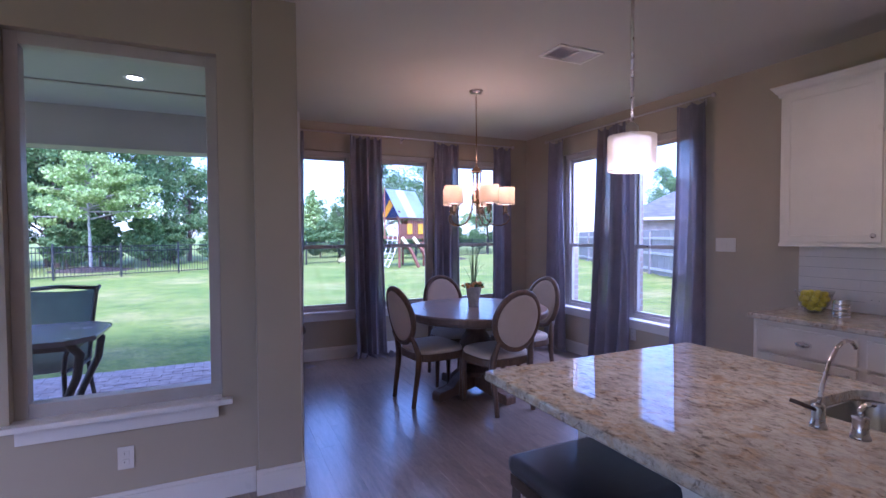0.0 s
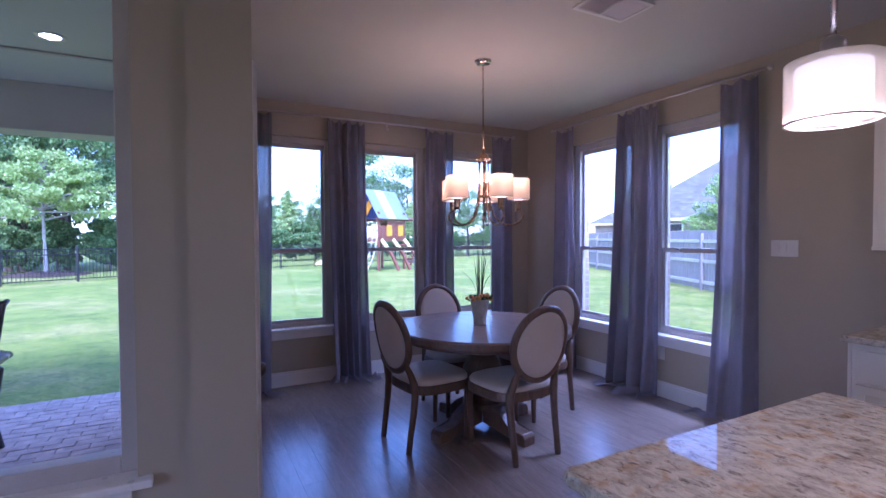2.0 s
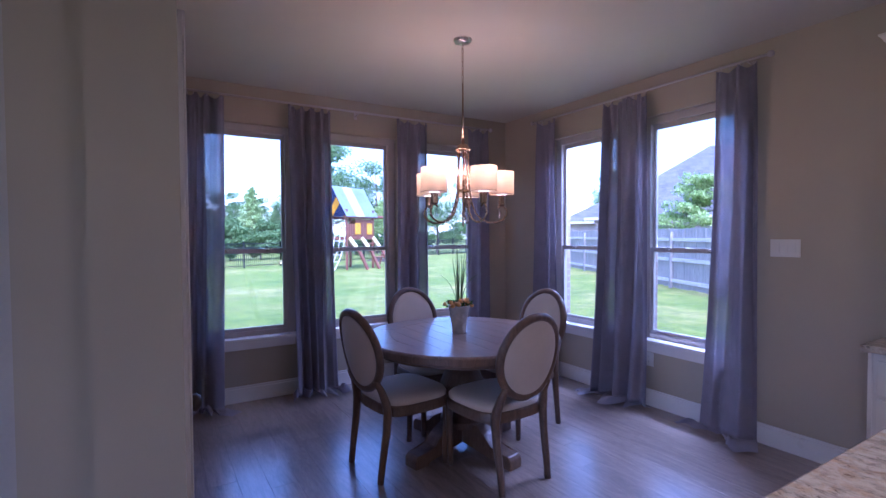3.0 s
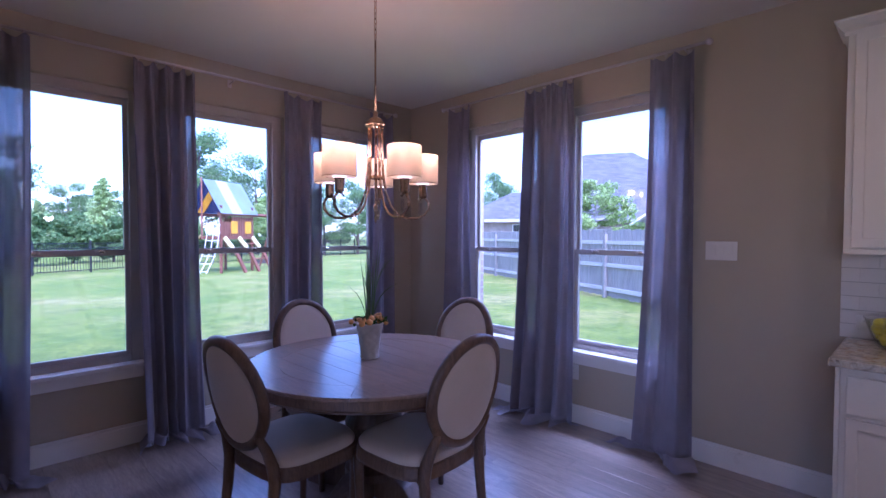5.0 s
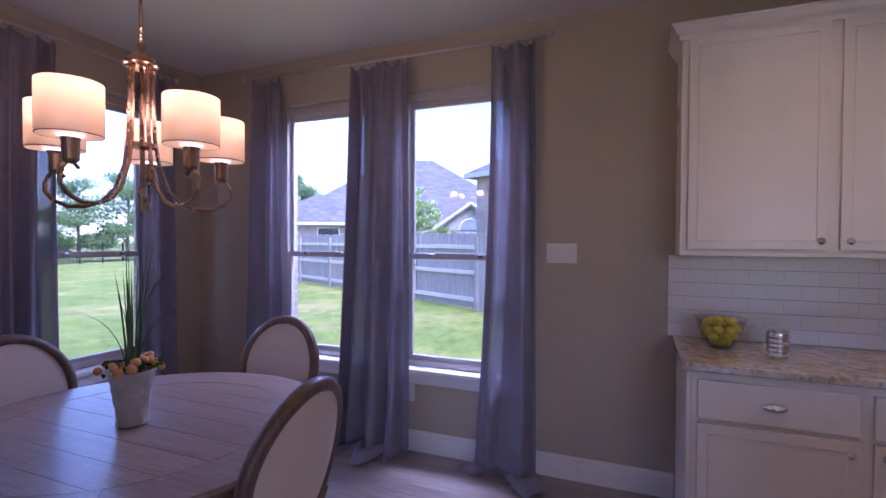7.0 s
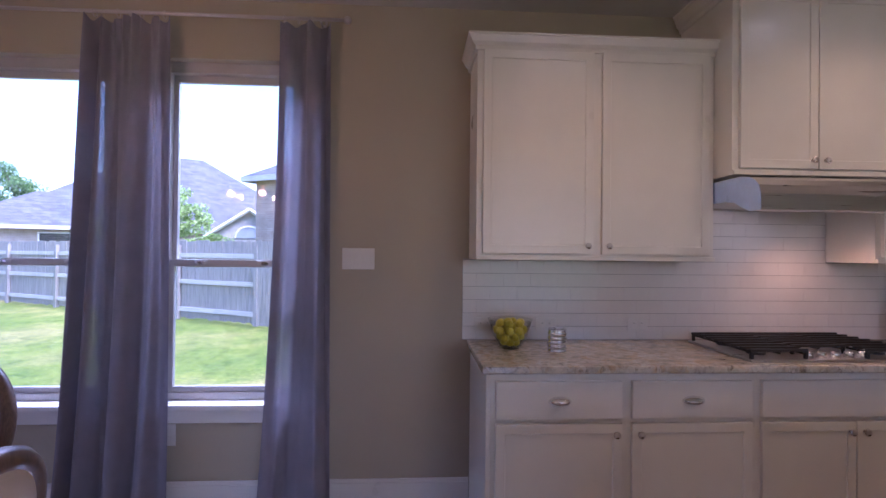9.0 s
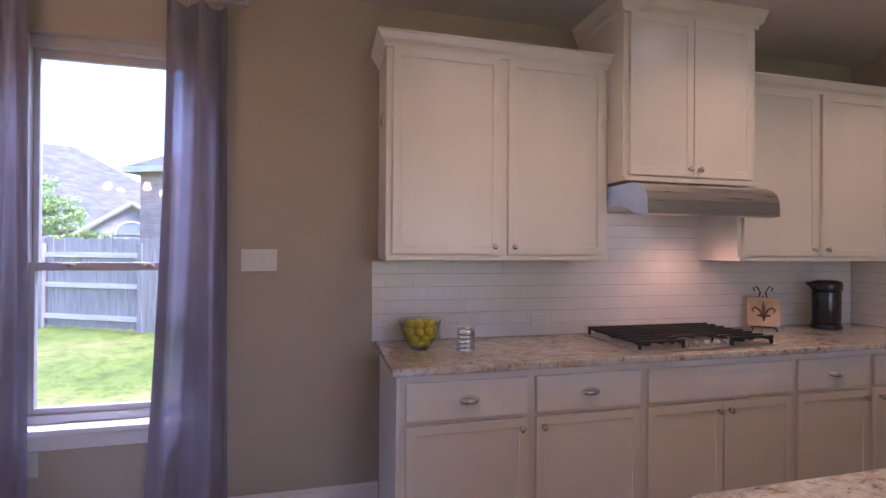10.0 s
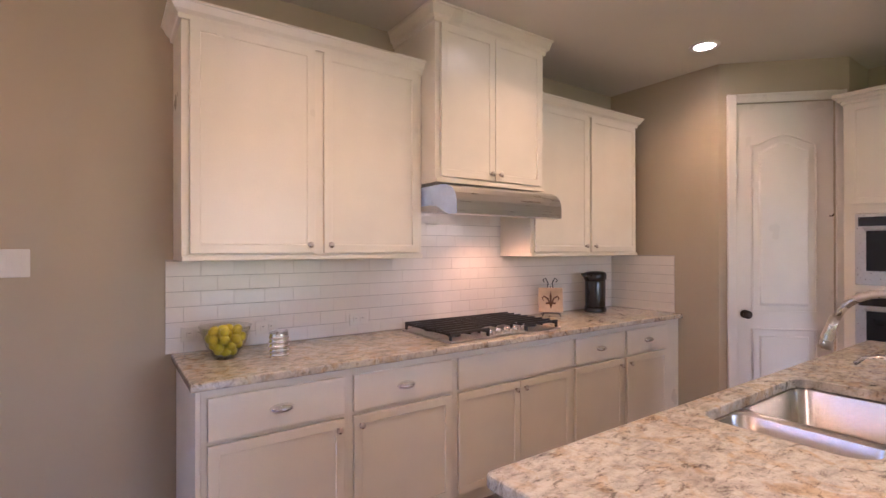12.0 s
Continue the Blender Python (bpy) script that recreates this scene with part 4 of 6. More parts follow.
for deg in (-95, -23, 49, 121, 193):
    a = math.radians(deg)
    u = Vector((math.cos(a), math.sin(a), 0))
    prof = [(0.036, 2.01), (0.037, 1.92), (0.041, 1.77), (0.055, 1.67), (0.085, 1.59), (0.125, 1.545), (0.175, 1.526), (0.23, 1.526), (0.275, 1.545), (0.3, 1.575), (0.3, 1.612), (0.28, 1.638), (0.256, 1.64), (0.24, 1.625)]
    arm = part("arm", tube([u * r + Vector((0, 0, zz)) for r, zz in prof], 0.0075, 8, flat=0.8), GOLDISH, chand, smooth=True)
    c = u * RA
    at = Matrix.Translation((c.x, c.y, 0))
    part("cup", lathe([(0.0, 1.64), (0.019, 1.64), (0.023, 1.648), (0.023, 1.7), (0.026, 1.71), (0.0, 1.71)], 18), GOLDISH, chand, at=at)
    shade = part("shade", lathe([(0.082, 1.716), (0.084, 1.718), (0.084, 1.868), (0.082, 1.87), (0.081, 1.868), (0.081, 1.718), (0.082, 1.716)], 36), SHADECLOTH, chand, "sheer pale drum shade", True, at)
    part("shade_hoop", tube([(0.0827 * math.cos(t), 0.0827 * math.sin(t), 1.717) for t in (2 * math.pi * i / 36 for i in range(36))], 0.0018, 5, closed=True), GOLDISH, shade)
    part("inner_shade", lathe([(0.0, 1.711), (0.032, 1.714), (0.04, 1.73), (0.04, 1.82), (0.032, 1.84), (0.0, 1.84)], 28), BULB, chand, "glowing frosted inner glass", True, at)
    part("crystal_drop", tube([(0, 0, 1.612), (0, 0, 1.609), (0, 0, 1.554), (0, 0, 1.55)], [0.003, 0.009, 0.009, 0.003], 6), CRYSTAL, chand, "clear cut crystal drop", at=Matrix.Translation((u.x * 0.25, u.y * 0.25, 0)))
part("crystal_drop", tube([(0, 0, 1.63), (0, 0, 1.625), (0, 0, 1.57), (0, 0, 1.566)], [0.003, 0.009, 0.009, 0.003], 6), CRYSTAL, chand, at=Matrix.Translation((0.02, -0.01, 0)))

# ---- ceiling vent, switch, outlet ----
vent = thing("ceiling_vent", "grey-white metal air vent in the ceiling", "vent", Matrix.Translation((2.03, 2.505, H)))
bm = bmesh.new()
for q in ((-0.195, 0.195, -0.125, -0.1), (-0.195, 0.195, 0.1, 0.125), (-0.195, -0.17, -0.1, 0.1), (0.17, 0.195, -0.1, 0.1), (-0.006, 0.006, -0.1, 0.1)):
    box(bm, *q, -0.012, 0.0, 0.003)
part("frame", bm, TRIM, vent)
part("backing", block(-0.17, 0.17, -0.1, 0.1, -0.002, 0.0), VENTGREY, vent)
for q in range(12):
    y = -0.092 + q * 0.0165
    for x0, x1 in ((-0.17, -0.006), (0.006, 0.17)):
        part("slat", block(x0, x1, -0.007, 0.007, -0.001, 0.001), VENTGREY, vent, at=pose(0, y, -0.007, 22 if x0 < 0 else -22, 0, 0))
sw = thing("light_switch", "white triple rocker switch plate on the wall", "switch", Matrix.Translation((XB, 2.398, 1.344)) @ oriented("x"))
part("plate", block(-0.088, 0.088, -0.007, 0.0, -0.058, 0.058, 0.003), PLATE, sw)
for x in (-0.046, 0.0, 0.046):
    part("rocker", block(x - 0.016, x + 0.016, -0.011, -0.006, -0.033, 0.033, 0.002), PLATE, sw)


def outlet(m, n=2, label="white duplex outlet plate on the wall"):
    o = thing("wall_outlet", label, "outlet", m, "outlets")
    part("plate", block(-0.036, 0.036, -0.006, 0.0, -0.058, 0.058, 0.003), PLATE, o)
    for z in (-0.021, 0.021):
        s = part("socket", block(-0.016, 0.016, -0.009, -0.005, z - 0.014, z + 0.014, 0.003), PLATE, o)
        part("slot", block(-0.007, -0.005, -0.0095, -0.0088, z - 0.005, z + 0.005), BLACKPLASTIC, s)
    return o


outlet(Matrix.Translation((-0.752, YL, 0.312)))
outlet(Matrix.Translation((XB, 3.395, 0.39)) @ oriented("x"))


# ---- kitchen: base and wall cabinets along the east wall ----
CT = 0.902
FX = 2.995


def shaker(w, h, flat=False):
    """A cabinet front on the plane y=0, its face to -y, from (0, 0) to (w, h)."""
    if flat:
        return block(0, w, -0.02, 0.0, 0, h, 0.004)
    bm = block(0, w, -0.02, 0.0, 0, h, 0.003)
    front = min(bm.faces, key=lambda f: f.calc_center_median().y - 0.001 * f.calc_area())
    bmesh.ops.inset_individual(bm, faces=[front], thickness=0.052)
    bmesh.ops.inset_individual(bm, faces=[front], thickness=0.005, depth=-0.0045)
    return bm


def knob(parent, x, z):
    part("knob", lathe([(0.0, 0.0), (0.007, 0.0), (0.006, 0.012), (0.015, 0.017), (0.016, 0.023), (0.011, 0.028), (0.0, 0.029)], 14), NICKEL, parent, "brushed nickel knob", True, pose(x, -0.02, z, 90, 0, 0))


def cup_pull(parent, x, z):
    """A hollow half-oval cup, open below."""
    bm = bmesh.new()
    rows = []
    for i in range(9):
        lat = math.pi * (0.5 - 0.72 * i / 8)
        rows.append([bm.verts.new((0.05 * math.cos(lat) * math.cos(t), -0.031 * math.cos(lat) * math.sin(t), 0.021 * math.sin(lat))) for t in (math.pi * k / 14 for k in range(15))])
    for A, B in zip(rows, rows[1:]):
        for k in range(14):
            bm.faces.new((A[k], A[k + 1], B[k + 1], B[k]))
    bmesh.ops.remove_doubles(bm, verts=bm.verts, dist=1e-5)
    bmesh.ops.solidify(bm, geom=list(bm.faces), thickness=0.002)
    part("cup_pull", bm, CHROME, parent, "shiny nickel cup pull", True, Matrix.Translation((x, -0.021, z)))


def base_unit(y1, y0, doors, drawer_pull, toe=True):
    """A base cabinet between y0 < y1 on the east wall, with a drawer front over its doors."""
    w = y1 - y0
    m = Matrix.Translation((FX, y1, 0)) @ pose(0, 0, 0, 0, 0, -90)
    c = thing("base_cabinet", "white shaker base cabinet with nickel hardware", "cabinet", m, "base cabinets along the wall")
    bm = block(0, w, 0, 0.6, 0.1, CT - 0.036)
    box(bm, 0, w, 0.07, 0.6, 0, 0.1)
    part("body", bm, CAB, c)
    g = 0.022
    d = part("drawer", shaker(w - 2 * g, 0.165, True), CAB, c, at=Matrix.Translation((g, 0, 0.667)))
    if drawer_pull:
        cup_pull(d, (w - 2 * g) / 2, 0.08)
    n = len(doors)
    dw = (w - 2 * g - 0.004 * (n - 1)) / n
    for i, side in enumerate(doors):
        e = part("door", shaker(dw, 0.528), CAB, c, at=Matrix.Translation((g + i * (dw + 0.004), 0, 0.12)))
        knob(e, 0.032 if side < 0 else dw - 0.032, 0.485)
    return c


for y1, y0, doors, pull in ((1.757, 1.158, (1,), True), (1.158, 0.57, (-1,), True), (0.57, -0.35, (1, -1), False), (-0.35, -0.889, (1,), True), (-0.889, -1.435, (-1,), True)):
    base_unit(y1, y0, doors, pull)
solid("cabinet_filler", block(FX, FX + 0.02, YE + 0.002, -1.436, 0.1, CT - 0.036), CAB, "white painted filler strip beside the base cabinets", "cabinet")
solid("cabinet_end_panel", block(FX - 0.002, XB - 0.002, 1.758, 1.776, 0.0, CT - 0.036, 0.003), CAB, "white painted end panel of the base cabinets", "cabinet panel")
bm = block(2.955, XB - 0.001, YE + 0.001, 1.797, CT - 0.035, CT, 0.008)
solid("countertop", bm, STONE, "speckled beige and grey granite countertop on the base cabinets", "countertop")


def wall_unit(y1, y0, z0, z1, fx, doors, label, mid=0.045, top=None):
    w = y1 - y0
    m = Matrix.Translation((fx, y1, 0)) @ pose(0, 0, 0, 0, 0, -90)
    c = thing("wall_cabinet", label, "cabinet", m, "wall cabinets")
    part("body", block(0, w, 0, XB - fx - 0.001, z0, z1), CAB, c)
    part("light_rail", block(0.0, w, -0.016, 0.0, z0, z0 + 0.022, 0.003), CAB, c)
    n = len(doors)
    g = 0.03
    dw = (w - 2 * g - mid * (n - 1)) / n if mid else 0
    for i, side in enumerate(doors):
        e = part("door", shaker(dw, z1 - z0 - 0.045), CAB, c, at=Matrix.Translation((g + i * (dw + mid), 0, z0 + 0.032)))
        knob(e, 0.03 if side < 0 else dw - 0.03, 0.04)
    bm = bmesh.new()
    t = top or z1 + 0.062
    prof = [(0.0, z1 - 0.012), (0.012, z1 - 0.012), (0.014, z1 + 0.008), (0.03, z1 + 0.022), (0.044, t - 0.012), (0.05, t - 0.01), (0.05, t), (0.0, t)]
    depth = XB - fx - 0.002
    lines = []
    for o, zz in prof:
        lines.append([bm.verts.new(p) for p in ((-o, depth, zz), (-o, -o, zz), (w + o, -o, zz), (w + o, depth, zz))])
    for A, B in zip(lines, lines[1:]):
        for i in range(3):
            bm.faces.new((A[i], A[i + 1], B[i + 1], B[i]))
    part("crown", bm, CAB, c, "white crown moulding")
    return c


UP = "white shaker wall cabinet with crown moulding and nickel knobs"
wall_unit(1.788, 0.579, 1.35, 2.398, 3.29, (1, -1), UP)
wall_unit(0.577, -0.262, 1.77, 2.66, 3.15, (1, -1), "tall white shaker cabinet above the range hood, reaching the ceiling", mid=0.004, top=H - 0.002)
wall_unit(-0.29, -1.49, 1.35, 2.398, 3.29, (1, -1), UP)

# ---- range hood and cooktop ----
hood = thing("range_hood", "stainless steel under-cabinet range hood with its lamp on", "range hood", Matrix.Translation((0, 0.563, 0)))
HW = 0.795
side = [(XB - 0.002, 1.753), (3.10, 1.753), (3.05, 1.744), (3.01, 1.726), (2.985, 1.70), (2.972, 1.66), (2.97, 1.588), (3.04, 1.586), (3.09, 1.606), (3.15, 1.635), (3.22, 1.645), (XB - 0.002, 1.645)]
bm = bmesh.new()
l, r = [bm.verts.new((x, 0, zz)) for x, zz in side], [bm.verts.new((x, -HW, zz)) for x, zz in side]
for i in range(len(side)):
    bm.faces.new((l[i], l[(i + 1) % len(side)], r[(i + 1) % len(side)], r[i]))
part("shell", bm, STEEL, hood, "brushed stainless steel hood shell")
for nm, y in (("side_panel", 0.0), ("side_panel", -HW)):
    bm = bmesh.new()
    a, b = [bm.verts.new((x, y, zz)) for x, zz in side], [bm.verts.new((x, y + (0.004 if y == 0 else -0.004), zz)) for x, zz in side]
    bm.faces.new(a)
    bm.faces.new(b[::-1])
    for i in range(len(side)):
        bm.faces.new((a[i], b[i], b[(i + 1) % len(side)], a[(i + 1) % len(side)]))
    # The end towards the nook wears the painted window reflection.
    part(nm, bm, ENDSHEEN if y == 0 else STEEL, hood, "steel hood end with the window's pale blue reflection painted on" if y == 0 else "")
part("lamp_lens", lathe([(0.0, 0.0), (0.03, 0.0), (0.03, 0.006), (0.0, 0.006)], 16), CANGLOW, hood, "lit lamp lens", at=Matrix.Translation((3.36, -0.35, 1.638)))
part("lamp_lens", lathe([(0.0, 0.0), (0.03, 0.0), (0.03, 0.006), (0.0, 0.006)], 16), CANGLOW, hood, "lit lamp lens", at=Matrix.Translation((3.25, -0.12, 1.638)))

cook = thing("cooktop", "stainless steel five-burner gas cooktop with black grates set in the granite", "cooktop", Matrix.Translation((3.265, 0.15, CT)))
CW, CD = 0.425, 0.255
part("tray", block(-CD, CD, -CW, CW, 0.0, 0.012, 0.005), STEEL, cook)
for gy, gw in ((-0.278, 0.27), (0.0, 0.27), (0.278, 0.27)):
    bm = bmesh.new()
    y0, y1, x0, x1 = gy - gw / 2, gy + gw / 2, (-0.13 if gy == 0 else -0.235), 0.235
    for i in range(8):
        xx = x0 + 0.006 + (x1 - x0 - 0.012) * i / 7
        box(bm, xx - 0.006, xx + 0.006, y0 - 0.004, y1 + 0.004, 0.044, 0.058, 0.004)
    for yy in (y0 + 0.02, gy, y1 - 0.02):
        box(bm, x0, x1, yy - 0.005, yy + 0.005, 0.034, 0.046, 0.002)
    for fx in (x0 + 0.006, x1 - 0.006):
        for fy in (y0 + 0.006, y1 - 0.006):
            box(bm, fx - 0.008, fx + 0.008, fy - 0.006, fy + 0.006, 0.011, 0.046, 0.002)
    part("grate", bm, IRON, cook, "black cast iron grate")
for bx, by, br in ((-0.11, -0.3, 0.04), (0.11, -0.3, 0.045), (0.06, 0.0, 0.055), (-0.11, 0.3, 0.04), (0.11, 0.3, 0.045)):
    part("burner", lathe([(0.0, 0.011), (br, 0.011), (br, 0.022), (br * 0.8, 0.027), (0.0, 0.028)], 20), IRON, cook, at=Matrix.Translation((bx, by, 0)))
for i in range(5):
    part("control_knob", lathe([(0.0, 0.011), (0.021, 0.011), (0.019, 0.034), (0.015, 0.04), (0.0, 0.041)], 16), CHROME, cook, "steel control knob", True, Matrix.Translation((-0.2, -0.15 + 0.066 * i, 0)))

# ---- outlets over the counter ----
for y in (1.70, 1.356, 0.83):
    outlet(Matrix.Translation((XB - 0.012, y, 0.99)) @ oriented("x") @ pose(0, 0, 0, 0, 90, 0), label="white duplex outlet plate on the tiled backsplash")

# ---- things on the counter ----
bowl = thing("fruit_bowl", "clear glass bowl full of green-yellow fruit on the counter", "bowl", Matrix.Translation((3.36, 1.60, CT)))
part("dish", lathe([(0.0, 0.0), (0.05, 0.0), (0.055, 0.004), (0.085, 0.06), (0.112, 0.145), (0.114, 0.148), (0.108, 0.146), (0.08, 0.062), (0.05, 0.01), (0.0, 0.009)], 32), BOWLGLASS, bowl, "clear flared glass bowl", True)
rnd = random.Random(9)
spots = []
for n, ring, zz in ((4, 0.028, 0.034), (6, 0.05, 0.06), (1, 0.0, 0.066), (8, 0.066, 0.092), (4, 0.028, 0.1), (6, 0.056, 0.124), (2, 0.02, 0.135)):
    spots += [(ring * math.cos(a), ring * math.sin(a), zz + rnd.uniform(-0.004, 0.004)) for a in (zz * 40 + k * 2 * math.pi / n for k in range(n))]
for x, y, zz in spots:
    bm = bmesh.new()
    bmesh.ops.create_uvsphere(bm, u_segments=14, v_segments=9, radius=0.0215)
    for v in bm.verts:
        v.co.z *= 1.12
    fr = part("lime", bm, LIME, None, smooth=True, at=pose(3.36 + x, 1.60 + y, CT + zz, rnd.uniform(0, 360), rnd.uniform(0, 360), 0))
    tagged(fr, "small yellow-green fruit in the glass bowl", "fruit", "fruit in the bowl")
jar = thing("candle_jar", "ribbed silver candle jar on the counter", "jar", Matrix.Translation((3.25, 1.39, CT)))
bm = lathe([(0.0, 0.0), (0.042, 0.0)] + [(0.045 + 0.0028 * math.sin(i * math.pi / 2), 0.004 + i * 0.0052) for i in range(21)] + [(0.04, 0.112), (0.0, 0.112)], 28)
part("cup", bm, CHROME, jar, "ribbed silver metal cup", True)
part("lid", lathe([(0.0, 0.112), (0.043, 0.112), (0.043, 0.118), (0.0, 0.12)], 28), NICKEL, jar, smooth=False)

art = thing("art_tile", "cream tile with a brown fleur-de-lis standing on a scrolled iron easel", "tile", Matrix.Translation((3.46, -0.675, CT)) @ pose(0, 0, 0, 0, 0, -132) @ Matrix.Scale(1.2, 4))
tl = part("tile", block(-0.075, 0.075, 0.0, 0.012, 0.0, 0.155, 0.004), ARTTILE, art, at=pose(0, 0, 0.022, -12, 0, 0))
bm = bmesh.new()
for s in (-1, 1):
    tube([(0, -0.003, 0.03), (s * 0.008, -0.003, 0.06), (s * 0.018, -0.003, 0.085), (s * 0.04, -0.003, 0.1), (s * 0.052, -0.003, 0.088), (s * 0.044, -0.003, 0.072)], [0.007, 0.009, 0.011, 0.011, 0.009, 0.004], 8, bm, flat=0.5)
tube([(0, -0.003, 0.025), (0, -0.003, 0.06), (0, -0.003, 0.1), (0, -0.003, 0.132)], [0.006, 0.011, 0.014, 0.002], 8, bm, flat=0.5)
tube([(-0.03, -0.004, 0.056), (0.03, -0.004, 0.056)], 0.006, 8, bm)
part("fleur_de_lis", bm, ARTMOTIF, tl, "brown glazed fleur-de-lis", True)
bm = bmesh.new()
for s in (-1, 1):
    tube([(s * 0.05, -0.035, 0.012), (s * 0.05, -0.03, 0.018), (s * 0.05, 0.02, 0.018), (s * 0.035, 0.04, 0.1), (s * 0.012, 0.05, 0.2), (s * 0.03, 0.05, 0.232), (s * 0.045, 0.05, 0.22), (s * 0.036, 0.05, 0.205)], 0.0035, 6, bm)
    tube([(s * 0.05, 0.02, 0.018), (s * 0.055, 0.04, 0.006), (s * 0.055, 0.05, 0.004)], 0.0035, 6, bm)
    tube([(s * 0.05, -0.03, 0.018), (s * 0.056, -0.045, 0.003)], 0.0035, 6, bm)
tube([(-0.05, 0.0, 0.018), (0.05, 0.0, 0.018)], 0.0035, 6, bm)
tube([(0, 0.05, 0.18), (0, 0.1, 0.003)], 0.003, 6, bm)
part("easel", bm, BLACKMETAL, art, "black scrolled iron easel")

brew = thing("coffee_maker", "black single-cup coffee maker on the counter", "coffee maker", Matrix.Translation((3.43, -1.155, CT)) @ pose(0, 0, 0, 0, 0, 170) @ Matrix.Diagonal((0.9, 0.9, 1, 1)))
OVAL = Matrix.Diagonal((1.0, 1.22, 1.0, 1))
part("base", lathe([(0.0, 0.0), (0.082, 0.0), (0.085, 0.008), (0.083, 0.03), (0.076, 0.036), (0.0, 0.036)], 32), BLACKPLASTIC, brew, smooth=True, at=OVAL)
part("body", lathe([(0.0, 0.036), (0.074, 0.036), (0.077, 0.05), (0.079, 0.24), (0.076, 0.25), (0.0, 0.25)], 32), BLACKPLASTIC, brew, smooth=True, at=OVAL)
part("head", lathe([(0.0, 0.25), (0.079, 0.25), (0.085, 0.262), (0.086, 0.296), (0.078, 0.313), (0.05, 0.322), (0.0, 0.325)], 32), BLACKPLASTIC, brew, smooth=True, at=OVAL)
part("spout", tube([(0, -0.08, 0.284), (0, -0.115, 0.29), (0, -0.142, 0.3)], [0.03, 0.02, 0.01], 10), BLACKPLASTIC, brew, "pointed front lip", True)
part("handle", tube([(-0.06, -0.095, 0.29), (-0.05, -0.112, 0.30), (0.05, -0.112, 0.30), (0.06, -0.095, 0.29)], 0.007, 8), BLACKPLASTIC, brew, "black lift handle", True)
part("drip_tray", block(-0.06, 0.06, -0.072, -0.055, 0.035, 0.045, 0.003), BLACKPLASTIC, brew)

# ---- ovens in a tall cabinet ----
tower = thing("oven_cabinet", "tall white cabinet holding two built-in ovens", "cabinet", Matrix.Translation((2.075, -2.0, 0)) @ pose(0, 0, 0, 0, 0, 180))
bm = bmesh.new()
for q in ((0.0, 0.06, 0.1, 2.37), (0.74, 0.8, 0.1, 2.37), (0.06, 0.74, 0.1, 0.42), (0.06, 0.74, 1.115, 1.16), (0.06, 0.74, 1.63, 2.37)):
    box(bm, q[0], q[1], 0.0, 0.6, q[2], q[3])
part("body", bm, CAB, tower)
for i in range(2):
    part("door", shaker(0.37, 0.66), CAB, tower, at=Matrix.Translation((0.025 + i * 0.375, 0, 1.69)))
bm = bmesh.new()
for o, z0, z1 in ((0.012, 2.36, 2.38), (0.03, 2.38, 2.405), (0.05, 2.405, 2.43)):
    box(bm, -o, 0.8 + o, -o, 0.6, z0, z1, 0.004)
part("crown", bm, CAB, tower, "white crown moulding")
for nm, z0, z1, lab in (("microwave", 1.165, 1.625, "stainless steel built-in microwave"), ("oven", 0.425, 1.11, "stainless steel built-in oven")):
    o = part(nm, block(0.062, 0.738, -0.02, 0.4, z0, z1, 0.004), STEEL, tower, lab)
    part("glass", block(0.12, 0.6 if nm == "microwave" else 0.68, -0.026, -0.018, z0 + 0.09, z1 - 0.11, 0.004), BLACKPLASTIC, o, "dark oven glass")
    part("panel", block(0.08, 0.72, -0.024, -0.018, z1 - 0.08, z1 - 0.02, 0.003), BLACKPLASTIC, o)
    bm = tube([(0.12, -0.06, z1 - 0.1), (0.68, -0.06, z1 - 0.1)], 0.01, 10)
    for x in (0.14, 0.66):
        tube([(x, -0.02, z1 - 0.1), (x, -0.06, z1 - 0.1)], 0.008, 8, bm)
    part("handle", bm, STEEL, o, "steel bar handle", True)

# ---- recessed lights ----
for x, y, zz, grp in ((2.59, -1.20, H, "recessed lights in the kitchen ceiling"), (2.55, 1.25, H, "recessed lights in the kitchen ceiling"), (2.57, 0.02, H, "recessed lights in the kitchen ceiling"), (-0.96, 4.81, 2.86, "recessed light in the patio ceiling")):
    c = thing("recessed_light", "round white recessed ceiling light, switched on", "ceiling light", Matrix.Translation((x, y, zz)), grp)
    part("trim_ring", lathe([(0.062, -0.002), (0.066, -0.008), (0.09, -0.006), (0.094, 0.0), (0.062, 0.0), (0.062, -0.002)], 32), PLATE, c, smooth=True)
    part("lens", lathe([(0.0, -0.003), (0.062, -0.003), (0.062, -0.001), (0.0, -0.001)], 32), CANGLOW, c, "glowing lens")

# ---- island ----
IX0, IX1, IY0, IY1 = 0.635, 1.80, -1.35, 1.36
SX0, SX1, SY0, SY1 = 1.31, 1.715, -0.14, 0.605


def rounded(x0, x1, y0, y1, r, n=6):
    pts = []
    for cx, cy, a0 in ((x1 - r, y1 - r, 0), (x0 + r, y1 - r, 90), (x0 + r, y0 + r, 180), (x1 - r, y0 + r, 270)):
        pts += [(cx + r * math.cos(math.radians(a0 + 90 * k / n)), cy + r * math.sin(math.radians(a0 + 90 * k / n))) for k in range(n + 1)]
    return pts


